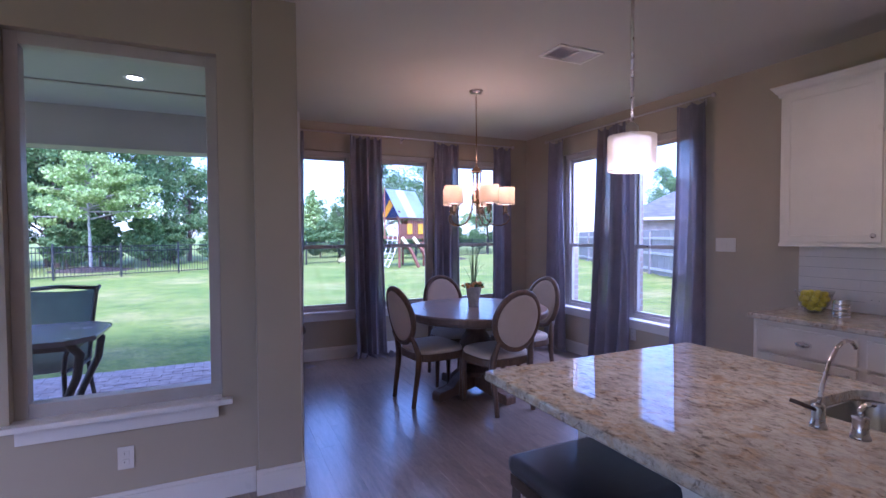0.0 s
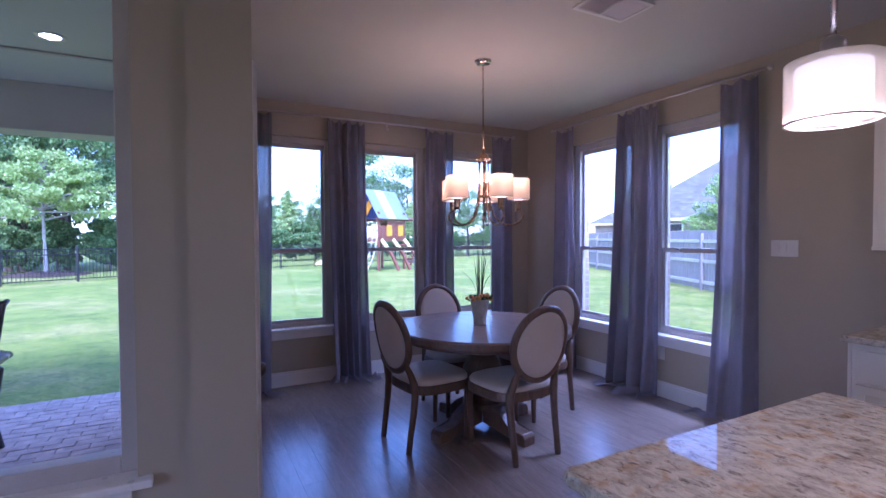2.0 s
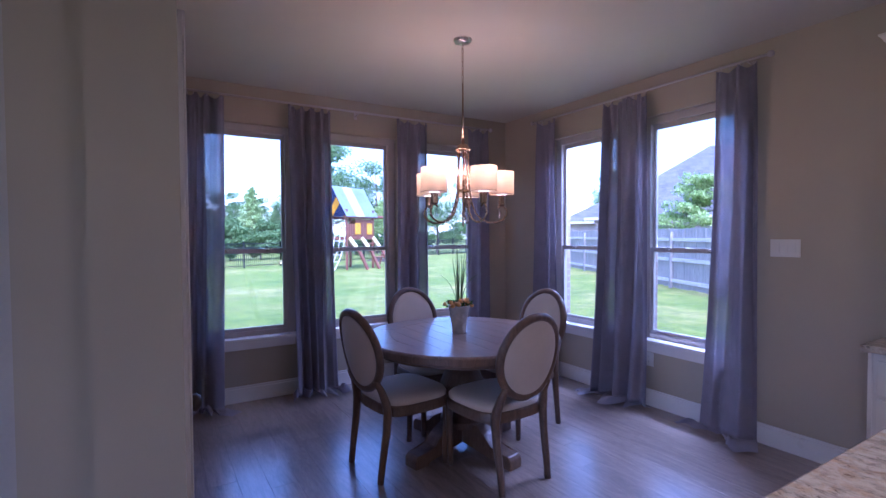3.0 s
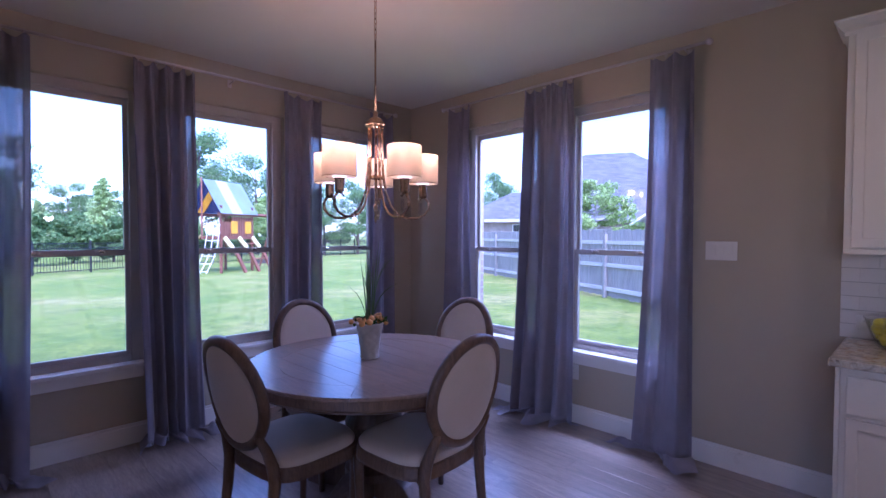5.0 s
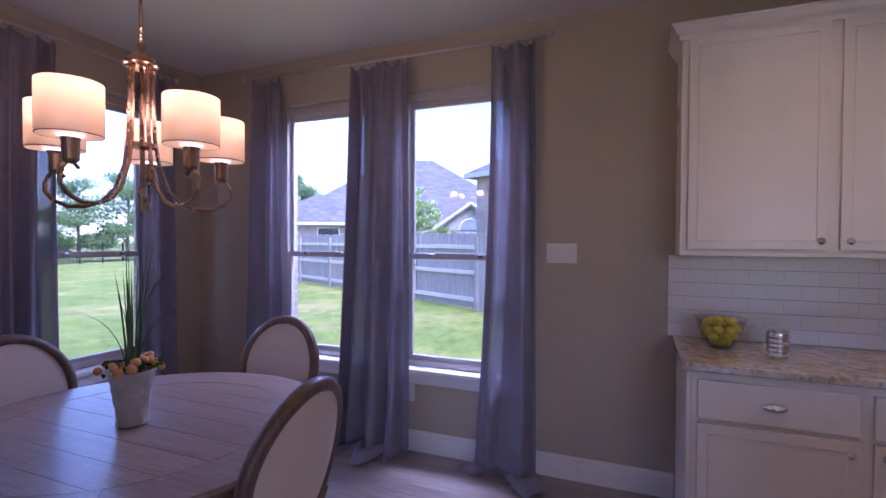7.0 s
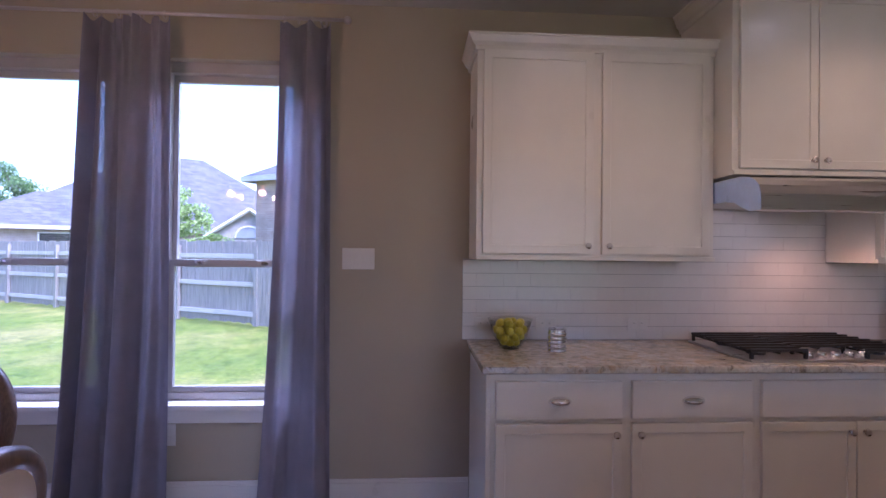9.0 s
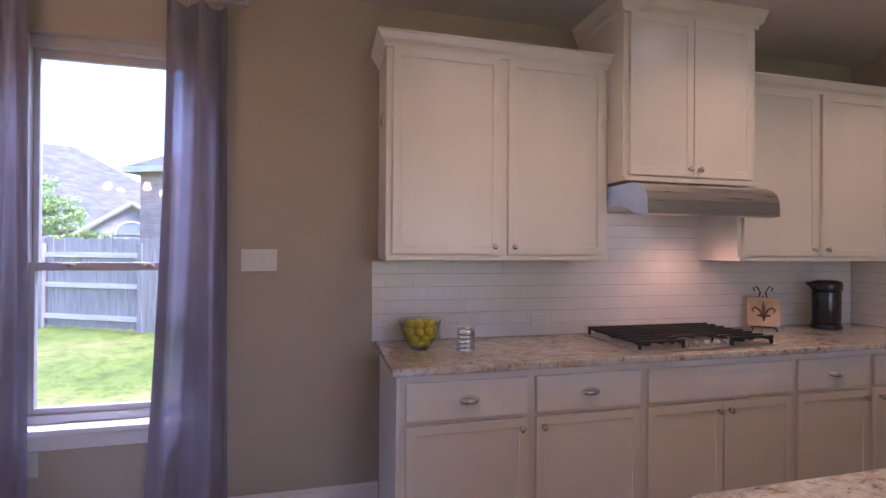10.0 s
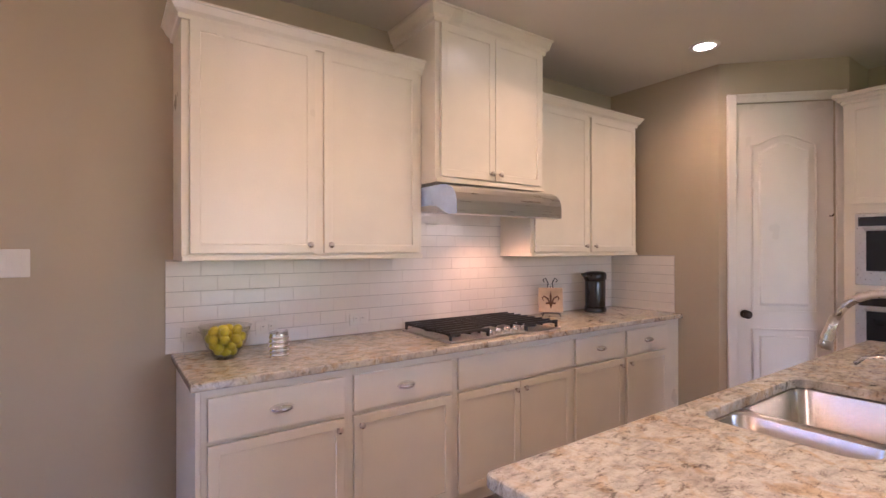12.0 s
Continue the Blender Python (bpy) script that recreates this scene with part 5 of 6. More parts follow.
island = thing("kitchen_island", "white kitchen island base with panelled sides", "island")
BX0, BX1, BY0, BY1 = 1.02, 1.77, -1.3, 1.25
hull = bmesh.new()
box(hull, BX0, BX0 + 0.02, BY0, BY1, 0.0, CT - 0.036)
box(hull, BX1 - 0.02, BX1, BY0, BY1, 0.0, CT - 0.036)
box(hull, BX0 + 0.02, BX1 - 0.02, BY0, BY0 + 0.02, 0.0, CT - 0.036)
box(hull, BX0 + 0.02, BX1 - 0.02, BY1 - 0.02, BY1, 0.0, CT - 0.036)
box(hull, BX0 + 0.02, BX1 - 0.02, BY0 + 0.02, BY1 - 0.02, 0.1, 0.12)
part("body", hull, CAB, island)
for i in range(4):
    part("side_panel", shaker(0.6, 0.72), CAB, island, at=Matrix.Translation((BX0, BY1 - 0.03 - i * 0.63, 0.12)) @ pose(0, 0, 0, 0, 0, -90))
part("end_panel", shaker(0.69, 0.72), CAB, island, at=Matrix.Translation((BX1 - 0.03, BY1, 0.12)) @ pose(0, 0, 0, 0, 0, 180))
for i in range(4):
    e = part("door", shaker(0.6, 0.6), CAB, island, at=Matrix.Translation((BX1, BY0 + 0.03 + i * 0.63, 0.12)) @ pose(0, 0, 0, 0, 0, 90))
    knob(e, 0.04 if i % 2 else 0.56, 0.55)
inner = rounded(SX0, SX1, SY0, SY1, 0.07)
outer = rounded(IX0, IX1, IY0, IY1, 0.02)
bm = bmesh.new()
n = len(inner)
rims = []
for loop, z in ((inner, CT - 0.034), (inner, CT - 0.003), (rounded(SX0 - 0.003, SX1 + 0.003, SY0 - 0.003, SY1 + 0.003, 0.073), CT), (rounded(IX0 + 0.007, IX1 - 0.007, IY0 + 0.007, IY1 - 0.007, 0.02), CT), (rounded(IX0 + 0.002, IX1 - 0.002, IY0 + 0.002, IY1 - 0.002, 0.02), CT - 0.003), (outer, CT - 0.009), (outer, CT - 0.03), (rounded(IX0 + 0.004, IX1 - 0.004, IY0 + 0.004, IY1 - 0.004, 0.02), CT - 0.035)):
    rims.append([bm.verts.new((x, y, z)) for x, y in loop])
rims.append(rims[0])
for A, B in zip(rims, rims[1:]):
    for k in range(n):
        bm.faces.new((A[k], A[(k + 1) % n], B[(k + 1) % n], B[k]))
solid("island_countertop", bm, STONE, "polished speckled granite top of the kitchen island with a sink cut-out", "countertop")
sink = thing("sink", "double-bowl stainless steel undermount sink in the island", "sink", Matrix.Translation((0, 0, CT - 0.036)))
for nm, y0, y1, dep in (("small_bowl", 0.345, SY1 + 0.006, 0.17), ("large_bowl", SY0 - 0.006, 0.315, 0.22)):
    bm = bmesh.new()
    prev = None
    for g, z in ((0.014, 0.0), (0.0, 0.0), (-0.004, -0.008), (-0.012, -dep + 0.03), (-0.03, -dep + 0.006), (-0.06, -dep)):
        row = [bm.verts.new((x, y, z)) for x, y in rounded(SX0 - 0.006 - g, SX1 + 0.006 + g, y0 - g, y1 + g, 0.06)]
        if prev:
            for k in range(len(row)):
                bm.faces.new((prev[k], prev[(k + 1) % len(row)], row[(k + 1) % len(row)], row[k]))
        prev = row
    bm.faces.new(prev)
    b = part(nm, bm, SINKSTEEL, sink, smooth=True)
    part("drain", lathe([(0.0, 0.002), (0.02, 0.001), (0.038, 0.004), (0.042, 0.001), (0.0, 0.0005)], 20), NICKEL, b, at=Matrix.Translation(((SX0 + SX1) / 2, (y0 + y1) / 2, -dep)))
tap = thing("faucet", "brushed nickel pull-down kitchen faucet on the island", "faucet", Matrix.Translation((1.25, 0.2, CT)))
part("base", lathe([(0.0, 0.0), (0.028, 0.0), (0.027, 0.01), (0.02, 0.016), (0.019, 0.12), (0.015, 0.13), (0.0, 0.13)], 20), NICKEL, tap, smooth=True)
arc = [(0.0, 0.0, 0.12), (0.0, 0.0, 0.25)] + [(0.125 - 0.125 * math.cos(t), 0.0, 0.25 + 0.115 * math.sin(t)) for t in (math.pi * k / 12 for k in range(1, 12))]
part("neck", tube(arc, 0.0125, 12), NICKEL, tap, smooth=True)
part("spray_head", tube([(0.247, 0, 0.285), (0.258, 0, 0.25), (0.27, 0, 0.2), (0.274, 0, 0.185)], [0.0135, 0.015, 0.02, 0.021], 14), NICKEL, tap, "pull-down spray head", True)
part("lever", tube([(0, -0.02, 0.08), (0, -0.05, 0.09), (0, -0.1, 0.12)], [0.011, 0.008, 0.006], 10), NICKEL, tap, smooth=True)
filt = thing("filter_tap", "slim nickel gooseneck water filter tap with dark lever", "tap", Matrix.Translation((1.195, 0.47, CT)))
part("base", lathe([(0.0, 0.0), (0.022, 0.0), (0.02, 0.008), (0.0165, 0.012), (0.0165, 0.06), (0.012, 0.066), (0.0, 0.066)], 18), NICKEL, filt, smooth=True)
part("spout", tube([(0, 0, 0.06), (0.01, 0, 0.1), (0.045, 0, 0.17), (0.09, 0, 0.215), (0.13, 0, 0.228), (0.165, 0, 0.22), (0.185, 0, 0.2)], 0.0055, 8), NICKEL, filt, smooth=True)
part("lever", tube([(-0.012, 0, 0.05), (-0.03, 0.025, 0.06), (-0.045, 0.05, 0.068)], 0.006, 8), BRONZE, filt, "dark lever handle", True)
soap = thing("soap_dispenser", "brushed nickel soap dispenser with curved spout on the island", "soap dispenser", Matrix.Translation((1.21, 0.38, CT)))
part("base", lathe([(0.0, 0.0), (0.024, 0.0), (0.022, 0.008), (0.018, 0.012), (0.018, 0.05), (0.02, 0.055), (0.0, 0.058)], 18), NICKEL, soap, smooth=True)
part("spout", tube([(0, 0, 0.05), (0.0, 0, 0.075), (0.03, 0, 0.085), (0.07, 0, 0.075)], [0.009, 0.008, 0.006, 0.005], 8), NICKEL, soap, smooth=True)
air = thing("air_gap", "short brushed nickel air gap cap beside the sink", "sink fitting", Matrix.Translation((1.25, -0.04, CT)))
part("cap", lathe([(0.0, 0.0), (0.022, 0.0), (0.02, 0.045), (0.014, 0.055), (0.0, 0.057)], 18), NICKEL, air, smooth=True)

# ---- counter stool ----
stool = thing("counter_stool", "backless counter stool with dark grey leather seat under the island", "stool", Matrix.Translation((0.83, 0.965, 0)))
part("seat", block(-0.2, 0.2, -0.22, 0.22, 0.575, 0.645, 0.03), LEATHER, stool, "dark grey leather seat pad", True)
part("seat_frame", block(-0.19, 0.19, -0.21, 0.21, 0.53, 0.576, 0.006), DARKWOOD, stool)
for sx in (-1, 1):
    for sy in (-1, 1):
        part("leg", tube([(sx * 0.185, sy * 0.205, 0.0), (sx * 0.17, sy * 0.19, 0.54)], [0.018, 0.022], 4), DARKWOOD, stool)
for sy in (-1, 1):
    part("stretcher", tube([(-0.178, sy * 0.197, 0.22), (0.178, sy * 0.197, 0.22)], 0.012, 6), DARKWOOD, stool)
for sx in (-1, 1):
    part("stretcher", tube([(sx * 0.178, -0.197, 0.3), (sx * 0.178, 0.197, 0.3)], 0.012, 6), DARKWOOD, stool)

# ---- pendant over the island ----
pend = thing("pendant_lamp", "nickel pendant lamp with a lit white double drum shade", "pendant lamp", Matrix.Translation((1.078, 1.03, 0)) @ Matrix.Diagonal((1.06, 1.06, 1, 1)))
part("canopy", lathe([(0.0, H - 0.025), (0.02, H - 0.025), (0.055, H - 0.015), (0.06, H), (0.0, H)], 24), NICKEL, pend, smooth=True)
part("rod", tube([(0, 0, H - 0.02), (0, 0, 1.84)], 0.006, 10), NICKEL, pend, smooth=True)
part("socket", lathe([(0.0, 1.80), (0.02, 1.80), (0.021, 1.81), (0.021, 1.84), (0.008, 1.852), (0.0, 1.852)], 18), NICKEL, pend, smooth=True)
sh = part("shade", lathe([(0.079, 1.672), (0.0805, 1.674), (0.0805, 1.798), (0.079, 1.80), (0.078, 1.798), (0.078, 1.674), (0.079, 1.672)], 40), SHEER, pend, "sheer white outer drum shade", True)
part("shade_hoop", tube([(0.0795 * math.cos(t), 0.0795 * math.sin(t), 1.673) for t in (2 * math.pi * i / 40 for i in range(40))], 0.002, 5, closed=True), NICKEL, sh)
part("inner_shade", lathe([(0.0, 1.678), (0.06, 1.678), (0.062, 1.68), (0.062, 1.788), (0.058, 1.792), (0.0, 1.792)], 36), PENDBULB, pend, "glowing white inner drum", True)


# ---- outdoors ----
GZ = -0.2
bm = bmesh.new()
R = 900.0
cuts = (-R, -120, -40, -15, -4.9, 3.9, 15, 40, 120, R)
cutsy = (-R, -120, -30, -3.0, 5.55, 15, 40, 120, R)
gv = {}
for i, x in enumerate(cuts):
    for j, y in enumerate(cutsy):
        gv[i, j] = bm.verts.new((x, y, GZ))
for i in range(len(cuts) - 1):
    for j in range(len(cutsy) - 1):
        bm.faces.new((gv[i, j], gv[i + 1, j], gv[i + 1, j + 1], gv[i, j + 1]))
solid("ground", bm, GRASS, "mown green lawn", "lawn", kind=S)

# ---- covered patio ----
PZ = -0.1
solid("patio_slab", block(-4.9, -0.26, 2.86, 6.28, GZ - 0.1, PZ - 0.012), SAND, "sand bed under the patio bricks", "patio", kind=S)
patio = thing("patio_paving", "tumbled reddish-grey brick patio paving with a soldier course edge", "paving", kind=S)
solid("patio_ceiling", block(-4.9, 0.1, 2.86, 6.45, 2.86, 2.95), SOFFIT, "pale painted patio ceiling", "ceiling", kind=S)
solid("patio_batten", block(-4.9, 0.0, 5.16, 5.2, 2.845, 2.86, 0.003), FASCIA, "thin batten across the patio ceiling", "trim", kind=S)
bm = block(-4.9, 0.1, 6.12, 6.42, 2.46, 2.86, 0.006)
box(bm, -4.9, 0.1, 6.10, 6.44, 2.42, 2.46, 0.006)
solid("patio_beam", bm, FASCIA, "taupe boxed beam along the patio edge", "beam", kind=S)
solid("patio_post", block(-4.9, -4.6, 6.12, 6.42, PZ - 0.012, 2.42, 0.008), FASCIA, "taupe boxed patio post", "post", kind=S)
solid("patio_side_wall", block(-0.24, XL - 0.24 + 0.0, 2.86, YA + 0.12, GZ, 2.86), BRICKWALL, "tan brick wall of the nook beside the patio", "wall", kind=S)

pt = thing("patio_table", "dark metal patio table with curved legs and slate top", "table", Matrix.Translation((-1.93, 4.08, PZ)) @ Matrix.Diagonal((1.1, 1.1, 1.04, 1)))
loop = [(0.62, -0.4), (0.76, -0.26), (0.76, 0.26), (0.62, 0.4), (-0.62, 0.4), (-0.76, 0.26), (-0.76, -0.26), (-0.62, -0.4)]
bm = extrude_xy(loop, 0.78, 0.815)
bmesh.ops.bevel(bm, geom=list(bm.edges), offset=0.008, segments=2, affect="EDGES")
part("tabletop", bm, plain("slate_tabletop", (0.12, 0.13, 0.15), 0.25, 0.0, 0.2, 6, 60, 0.05), pt)
part("apron", block(-0.66, 0.66, -0.3, 0.3, 0.73, 0.78, 0.005), BLACKMETAL, pt)
for sx in (-1, 1):
    for sy in (-1, 1):
        part("leg", tube([(sx * 0.62, sy * 0.28, 0.77), (sx * 0.68, sy * 0.3, 0.7), (sx * 0.66, sy * 0.3, 0.55), (sx * 0.56, sy * 0.26, 0.3), (sx * 0.52, sy * 0.25, 0.12), (sx * 0.58, sy * 0.27, 0.02), (sx * 0.62, sy * 0.28, 0.0)], [0.03, 0.028, 0.026, 0.024, 0.022, 0.026, 0.03], 8), BLACKMETAL, pt, smooth=True)


def sling_chair(m):
    c = thing("patio_chair", "black metal patio chair with pale green sling seat", "chair", m, "chairs round the patio table")
    for s in (-1, 1):
        part("side_frame", tube([(s * 0.27, -0.26, 0.01), (s * 0.27, -0.24, 0.2), (s * 0.27, -0.25, 0.42), (s * 0.27, 0.0, 0.4), (s * 0.27, 0.22, 0.42), (s * 0.27, 0.3, 0.7), (s * 0.28, 0.38, 0.98), (s * 0.29, 0.42, 1.02)], 0.018, 8), BLACKMETAL, c, smooth=True)
        part("arm", tube([(s * 0.29, 0.27, 0.63), (s * 0.3, 0.1, 0.66), (s * 0.3, -0.2, 0.64), (s * 0.29, -0.27, 0.55), (s * 0.27, -0.25, 0.42)], 0.017, 8), BLACKMETAL, c, smooth=True)
        part("rear_leg", tube([(s * 0.27, 0.2, 0.4), (s * 0.27, 0.26, 0.2), (s * 0.27, 0.34, 0.01)], 0.018, 8), BLACKMETAL, c, smooth=True)
    part("top_rail", tube([(-0.29, 0.4, 1.0), (0, 0.41, 1.02), (0.29, 0.4, 1.0)], 0.018, 8), BLACKMETAL, c, smooth=True)
    bm = bmesh.new()
    prof = [(-0.25, 0.43), (-0.1, 0.4), (0.1, 0.395), (0.21, 0.42), (0.27, 0.55), (0.31, 0.72), (0.36, 0.88), (0.4, 0.99)]
    rows = [[bm.verts.new((x, y, z - 0.015 * (1 - (x / 0.26) ** 2))) for x in (-0.26, -0.13, 0, 0.13, 0.26)] for y, z in prof]
    for A, B in zip(rows, rows[1:]):
        for k in range(4):
            bm.faces.new((A[k], A[k + 1], B[k + 1], B[k]))
    bmesh.ops.solidify(bm, geom=list(bm.faces), thickness=0.006)
    part("sling", bm, SLING, c, "pale green woven sling", True)
    return c


pc = sling_chair(pose(-1.7, 4.8, PZ, 0, 0, -8) @ Matrix.Scale(1.06, 4))
copy_thing(pc, pose(-2.95, 4.1, PZ, 0, 0, 90))


# ---- fences ----
def iron_fence(points):
    f = thing("iron_fence", "black wrought iron picket fence at the edge of the lawn", "fence")
    pk = bmesh.new()
    for (ax, ay), (bx, by) in zip(points, points[1:]):
        d = Vector((bx - ax, by - ay, 0))
        L = d.length
        d.normalize()
        n = max(1, round(L / 2.3))
        for i in range(n + 1):
            p = Vector((ax, ay, GZ)) + d * (L * i / n)
            part("post", block(p.x - 0.035, p.x + 0.035, p.y - 0.035, p.y + 0.035, GZ, GZ + 1.38, 0.004), BLACKMETAL, f)
        for z in (0.12, 1.05, 1.25):
            part("rail", tube([(ax, ay, GZ + z), (bx, by, GZ + z)], 0.018, 4), BLACKMETAL, f)
        for i in range(int(L / 0.115)):
            p = Vector((ax, ay, GZ)) + d * (i * 0.115)
            box(pk, p.x - 0.009, p.x + 0.009, p.y - 0.009, p.y + 0.009, GZ + 0.05, GZ + 1.25)
    ob = part("pickets", pk, BLACKMETAL, f)
    tagged(ob, kind="stuff")


iron_fence([(-16, 17.6), (6.1, 27.9), (26, 37.2)])

fence = thing("wood_fence", "weathered grey cedar privacy fence along the side yard", "fence")
rnd = random.Random(3)
FD = Vector((0.459, 0.888, 0))
F0 = Vector((8.0, -1.0, GZ))
board = mesh_of("board", block(-0.068, 0.068, -0.01, 0.01, 0.04, 1.80, 0.004), CEDAR)
turn = math.degrees(math.atan2(FD.y, FD.x))
FN = Vector((-FD.y, FD.x, 0))
for i in range(205):
    p = F0 + FD * (i * 0.141) + FN * (0.1 if i * 0.141 < 7.1 else 0.0)
    ob = new("board", board)
    ob.parent = fence
    ob.matrix_basis = pose(p.x + rnd.uniform(-0.004, 0.004), p.y, p.z + rnd.uniform(-0.02, 0.015), rnd.uniform(-0.4, 0.4), 0, turn)
rail = mesh_of("rail", block(0, 2.4, 0.012, 0.06, -0.05, 0.05, 0.005), RAILWOOD)
post = mesh_of("post", block(-0.05, 0.05, 0.012, 0.1, 0.0, 1.7, 0.006), CEDAR)
for i in range(3, 12):
    p = F0 + FD * (i * 2.4)
    for z in (0.24, 0.87, 1.47):
        ob = new("rail", rail)
        ob.parent = fence
        ob.matrix_basis = pose(p.x, p.y, GZ + z, 0, 0, turn)
    ob = new("post", post)
    ob.parent = fence
    ob.matrix_basis = pose(p.x, p.y, GZ, 0, 0, turn)


# ---- neighbours' houses ----
def hip_house(m, w, d, eave, ridge, label, over=0.45):
    """A brick house w across x and d along y under a hipped roof; its front looks to -y."""
    h = thing("house", label, "house", m)
    part("wall", block(-w / 2, w / 2, -d / 2, d / 2, 0, eave), BRICKWALL, h, "tan brick wall")
    a, b = w / 2 + over, d / 2 + over
    run = max(0.3, a - b)
    bm = bmesh.new()
    lo = [bm.verts.new(p) for p in ((-a, -b, eave), (a, -b, eave), (a, b, eave), (-a, b, eave))]
    r0, r1 = bm.verts.new((-run, 0, ridge)), bm.verts.new((run, 0, ridge))
    for f in ((lo[0], lo[1], r1, r0), (lo[1], lo[2], r1), (lo[2], lo[3], r0, r1), (lo[3], lo[0], r0)):
        bm.faces.new(f)
    part("roof", bm, SHINGLE, h, "grey shingle hip roof")
    bm = block(-a, a, -b, -b + 0.04, eave - 0.15, eave + 0.01)
    box(bm, -a, a, b - 0.04, b, eave - 0.15, eave + 0.01)
    box(bm, -a, -a + 0.04, -b + 0.04, b - 0.04, eave - 0.15, eave + 0.01)
    box(bm, a - 0.04, a, -b + 0.04, b - 0.04, eave - 0.15, eave + 0.01)
    box(bm, -a + 0.04, a - 0.04, -b + 0.04, b - 0.04, eave - 0.03, eave - 0.005)
    part("fascia", bm, EAVE, h, "pale painted fascia and soffit")
    return h


def house_window(h, x, y, z0, w, hh):
    wn_ = part("window", block(x - w / 2, x + w / 2, y - 0.03, y + 0.02, z0, z0 + hh, 0.01), TRIM, h, "white framed window")
    for z in (z0 + 0.06, z0 + hh / 2 + 0.03):
        part("pane", block(x - w / 2 + 0.07, x + w / 2 - 0.07, y - 0.04, y - 0.028, z, z + hh / 2 - 0.09), BLACKPLASTIC, wn_)


main = hip_house(pose(29.1, 15.8, GZ, 0, 0, -63), 13.6, 10.8, 2.55, 6.85, "large tan brick house with a grey hip roof")
house_window(main, -4.5, -5.4, 0.9, 1.2, 1.4)
house_window(main, 5.0, -5.4, 0.9, 1.2, 1.4)
west = hip_house(pose(34.4, 26.3, GZ, 0, 0, -56), 10.5, 9, 2.6, 5.4, "lower tan brick house with a grey hip roof behind the fence")
house_window(west, 1.5, -4.5, 0.9, 1.2, 1.4)
hip_house(pose(17.6, 1.2, GZ, 0, 0, -117.3), 9.0, 8.0, 3.85, 6.4, "tall tan brick house corner with white eaves beyond the fence", 0.32)
# gabled wing with an arched window
wing = thing("house_wing", "small white-trimmed gable wing with an arched window", "house", pose(21.7, 9.15, GZ, 0, 0, -68) @ Matrix.Diagonal((0.8, 1, 0.9, 1)))
part("wall", extrude_xy([(-1.9, 0), (1.9, 0), (1.9, 2.5), (0, 3.65), (-1.9, 2.5)], -3.0, 0.0), BRICKWALL, wing, "tan brick gable", at=pose(0, 0, 0, 90, 0, 0))
bm = bmesh.new()
for s in (-1, 1):
    vs = [bm.verts.new(p) for p in ((s * 2.2, -0.25, 2.36), (s * 2.2, 3.0, 2.36), (0, 3.0, 3.74), (0, -0.25, 3.74))]
    bm.faces.new(vs)
bmesh.ops.solidify(bm, geom=list(bm.faces), thickness=0.08)
part("roof", bm, SHINGLE, wing, "grey shingle gable roof")
for s in (-1, 1):
    part("bargeboard", tube([(s * 2.2, -0.27, 2.3), (0, -0.27, 3.68)], 0.09, 4), TRIM, wing)
arch = [(0.6 * math.cos(t), 2.35 + 0.5 * math.sin(t)) for t in (math.pi * k / 12 for k in range(13))]
part("arched_window", extrude_xy(arch, 0.0, 0.05), plain("pale_window_glass", (0.3, 0.33, 0.38), 0.15, 0.0, 0.1, 3, 60, 0.0), wing, "blue-grey arched window", at=pose(0, 0.0, 0, 90, 0, 0))
part("window_trim", tube([(x * 1.1, -0.03, 2.35 + (z - 2.35) * 1.1) for x, z in arch], 0.05, 6), TRIM, wing)


# ---- trees ----
def leaf_cloud(bm_list, centers, per, size, rng, squash=0.7):
    for c, r in centers:
        k = per
        p = rng.normal(0, 1, (k, 3))
        p /= np.linalg.norm(p, axis=1)[:, None]
        p *= (rng.uniform(0.25, 1.0, k) ** 0.5 * r)[:, None]
        p[:, 2] *= squash
        p += np.array(c)
        u, v = rng.normal(0, 1, (k, 3)), rng.normal(0, 1, (k, 3))
        u /= np.linalg.norm(u, axis=1)[:, None]
        v -= (u * v).sum(1)[:, None] * u
        v /= np.linalg.norm(v, axis=1)[:, None]
        s = (size * rng.uniform(0.6, 1.4, k))[:, None]
        bm_list.append(np.stack((p - u * s, p + v * s * 0.55, p + u * s, p - v * s * 0.55), 1))


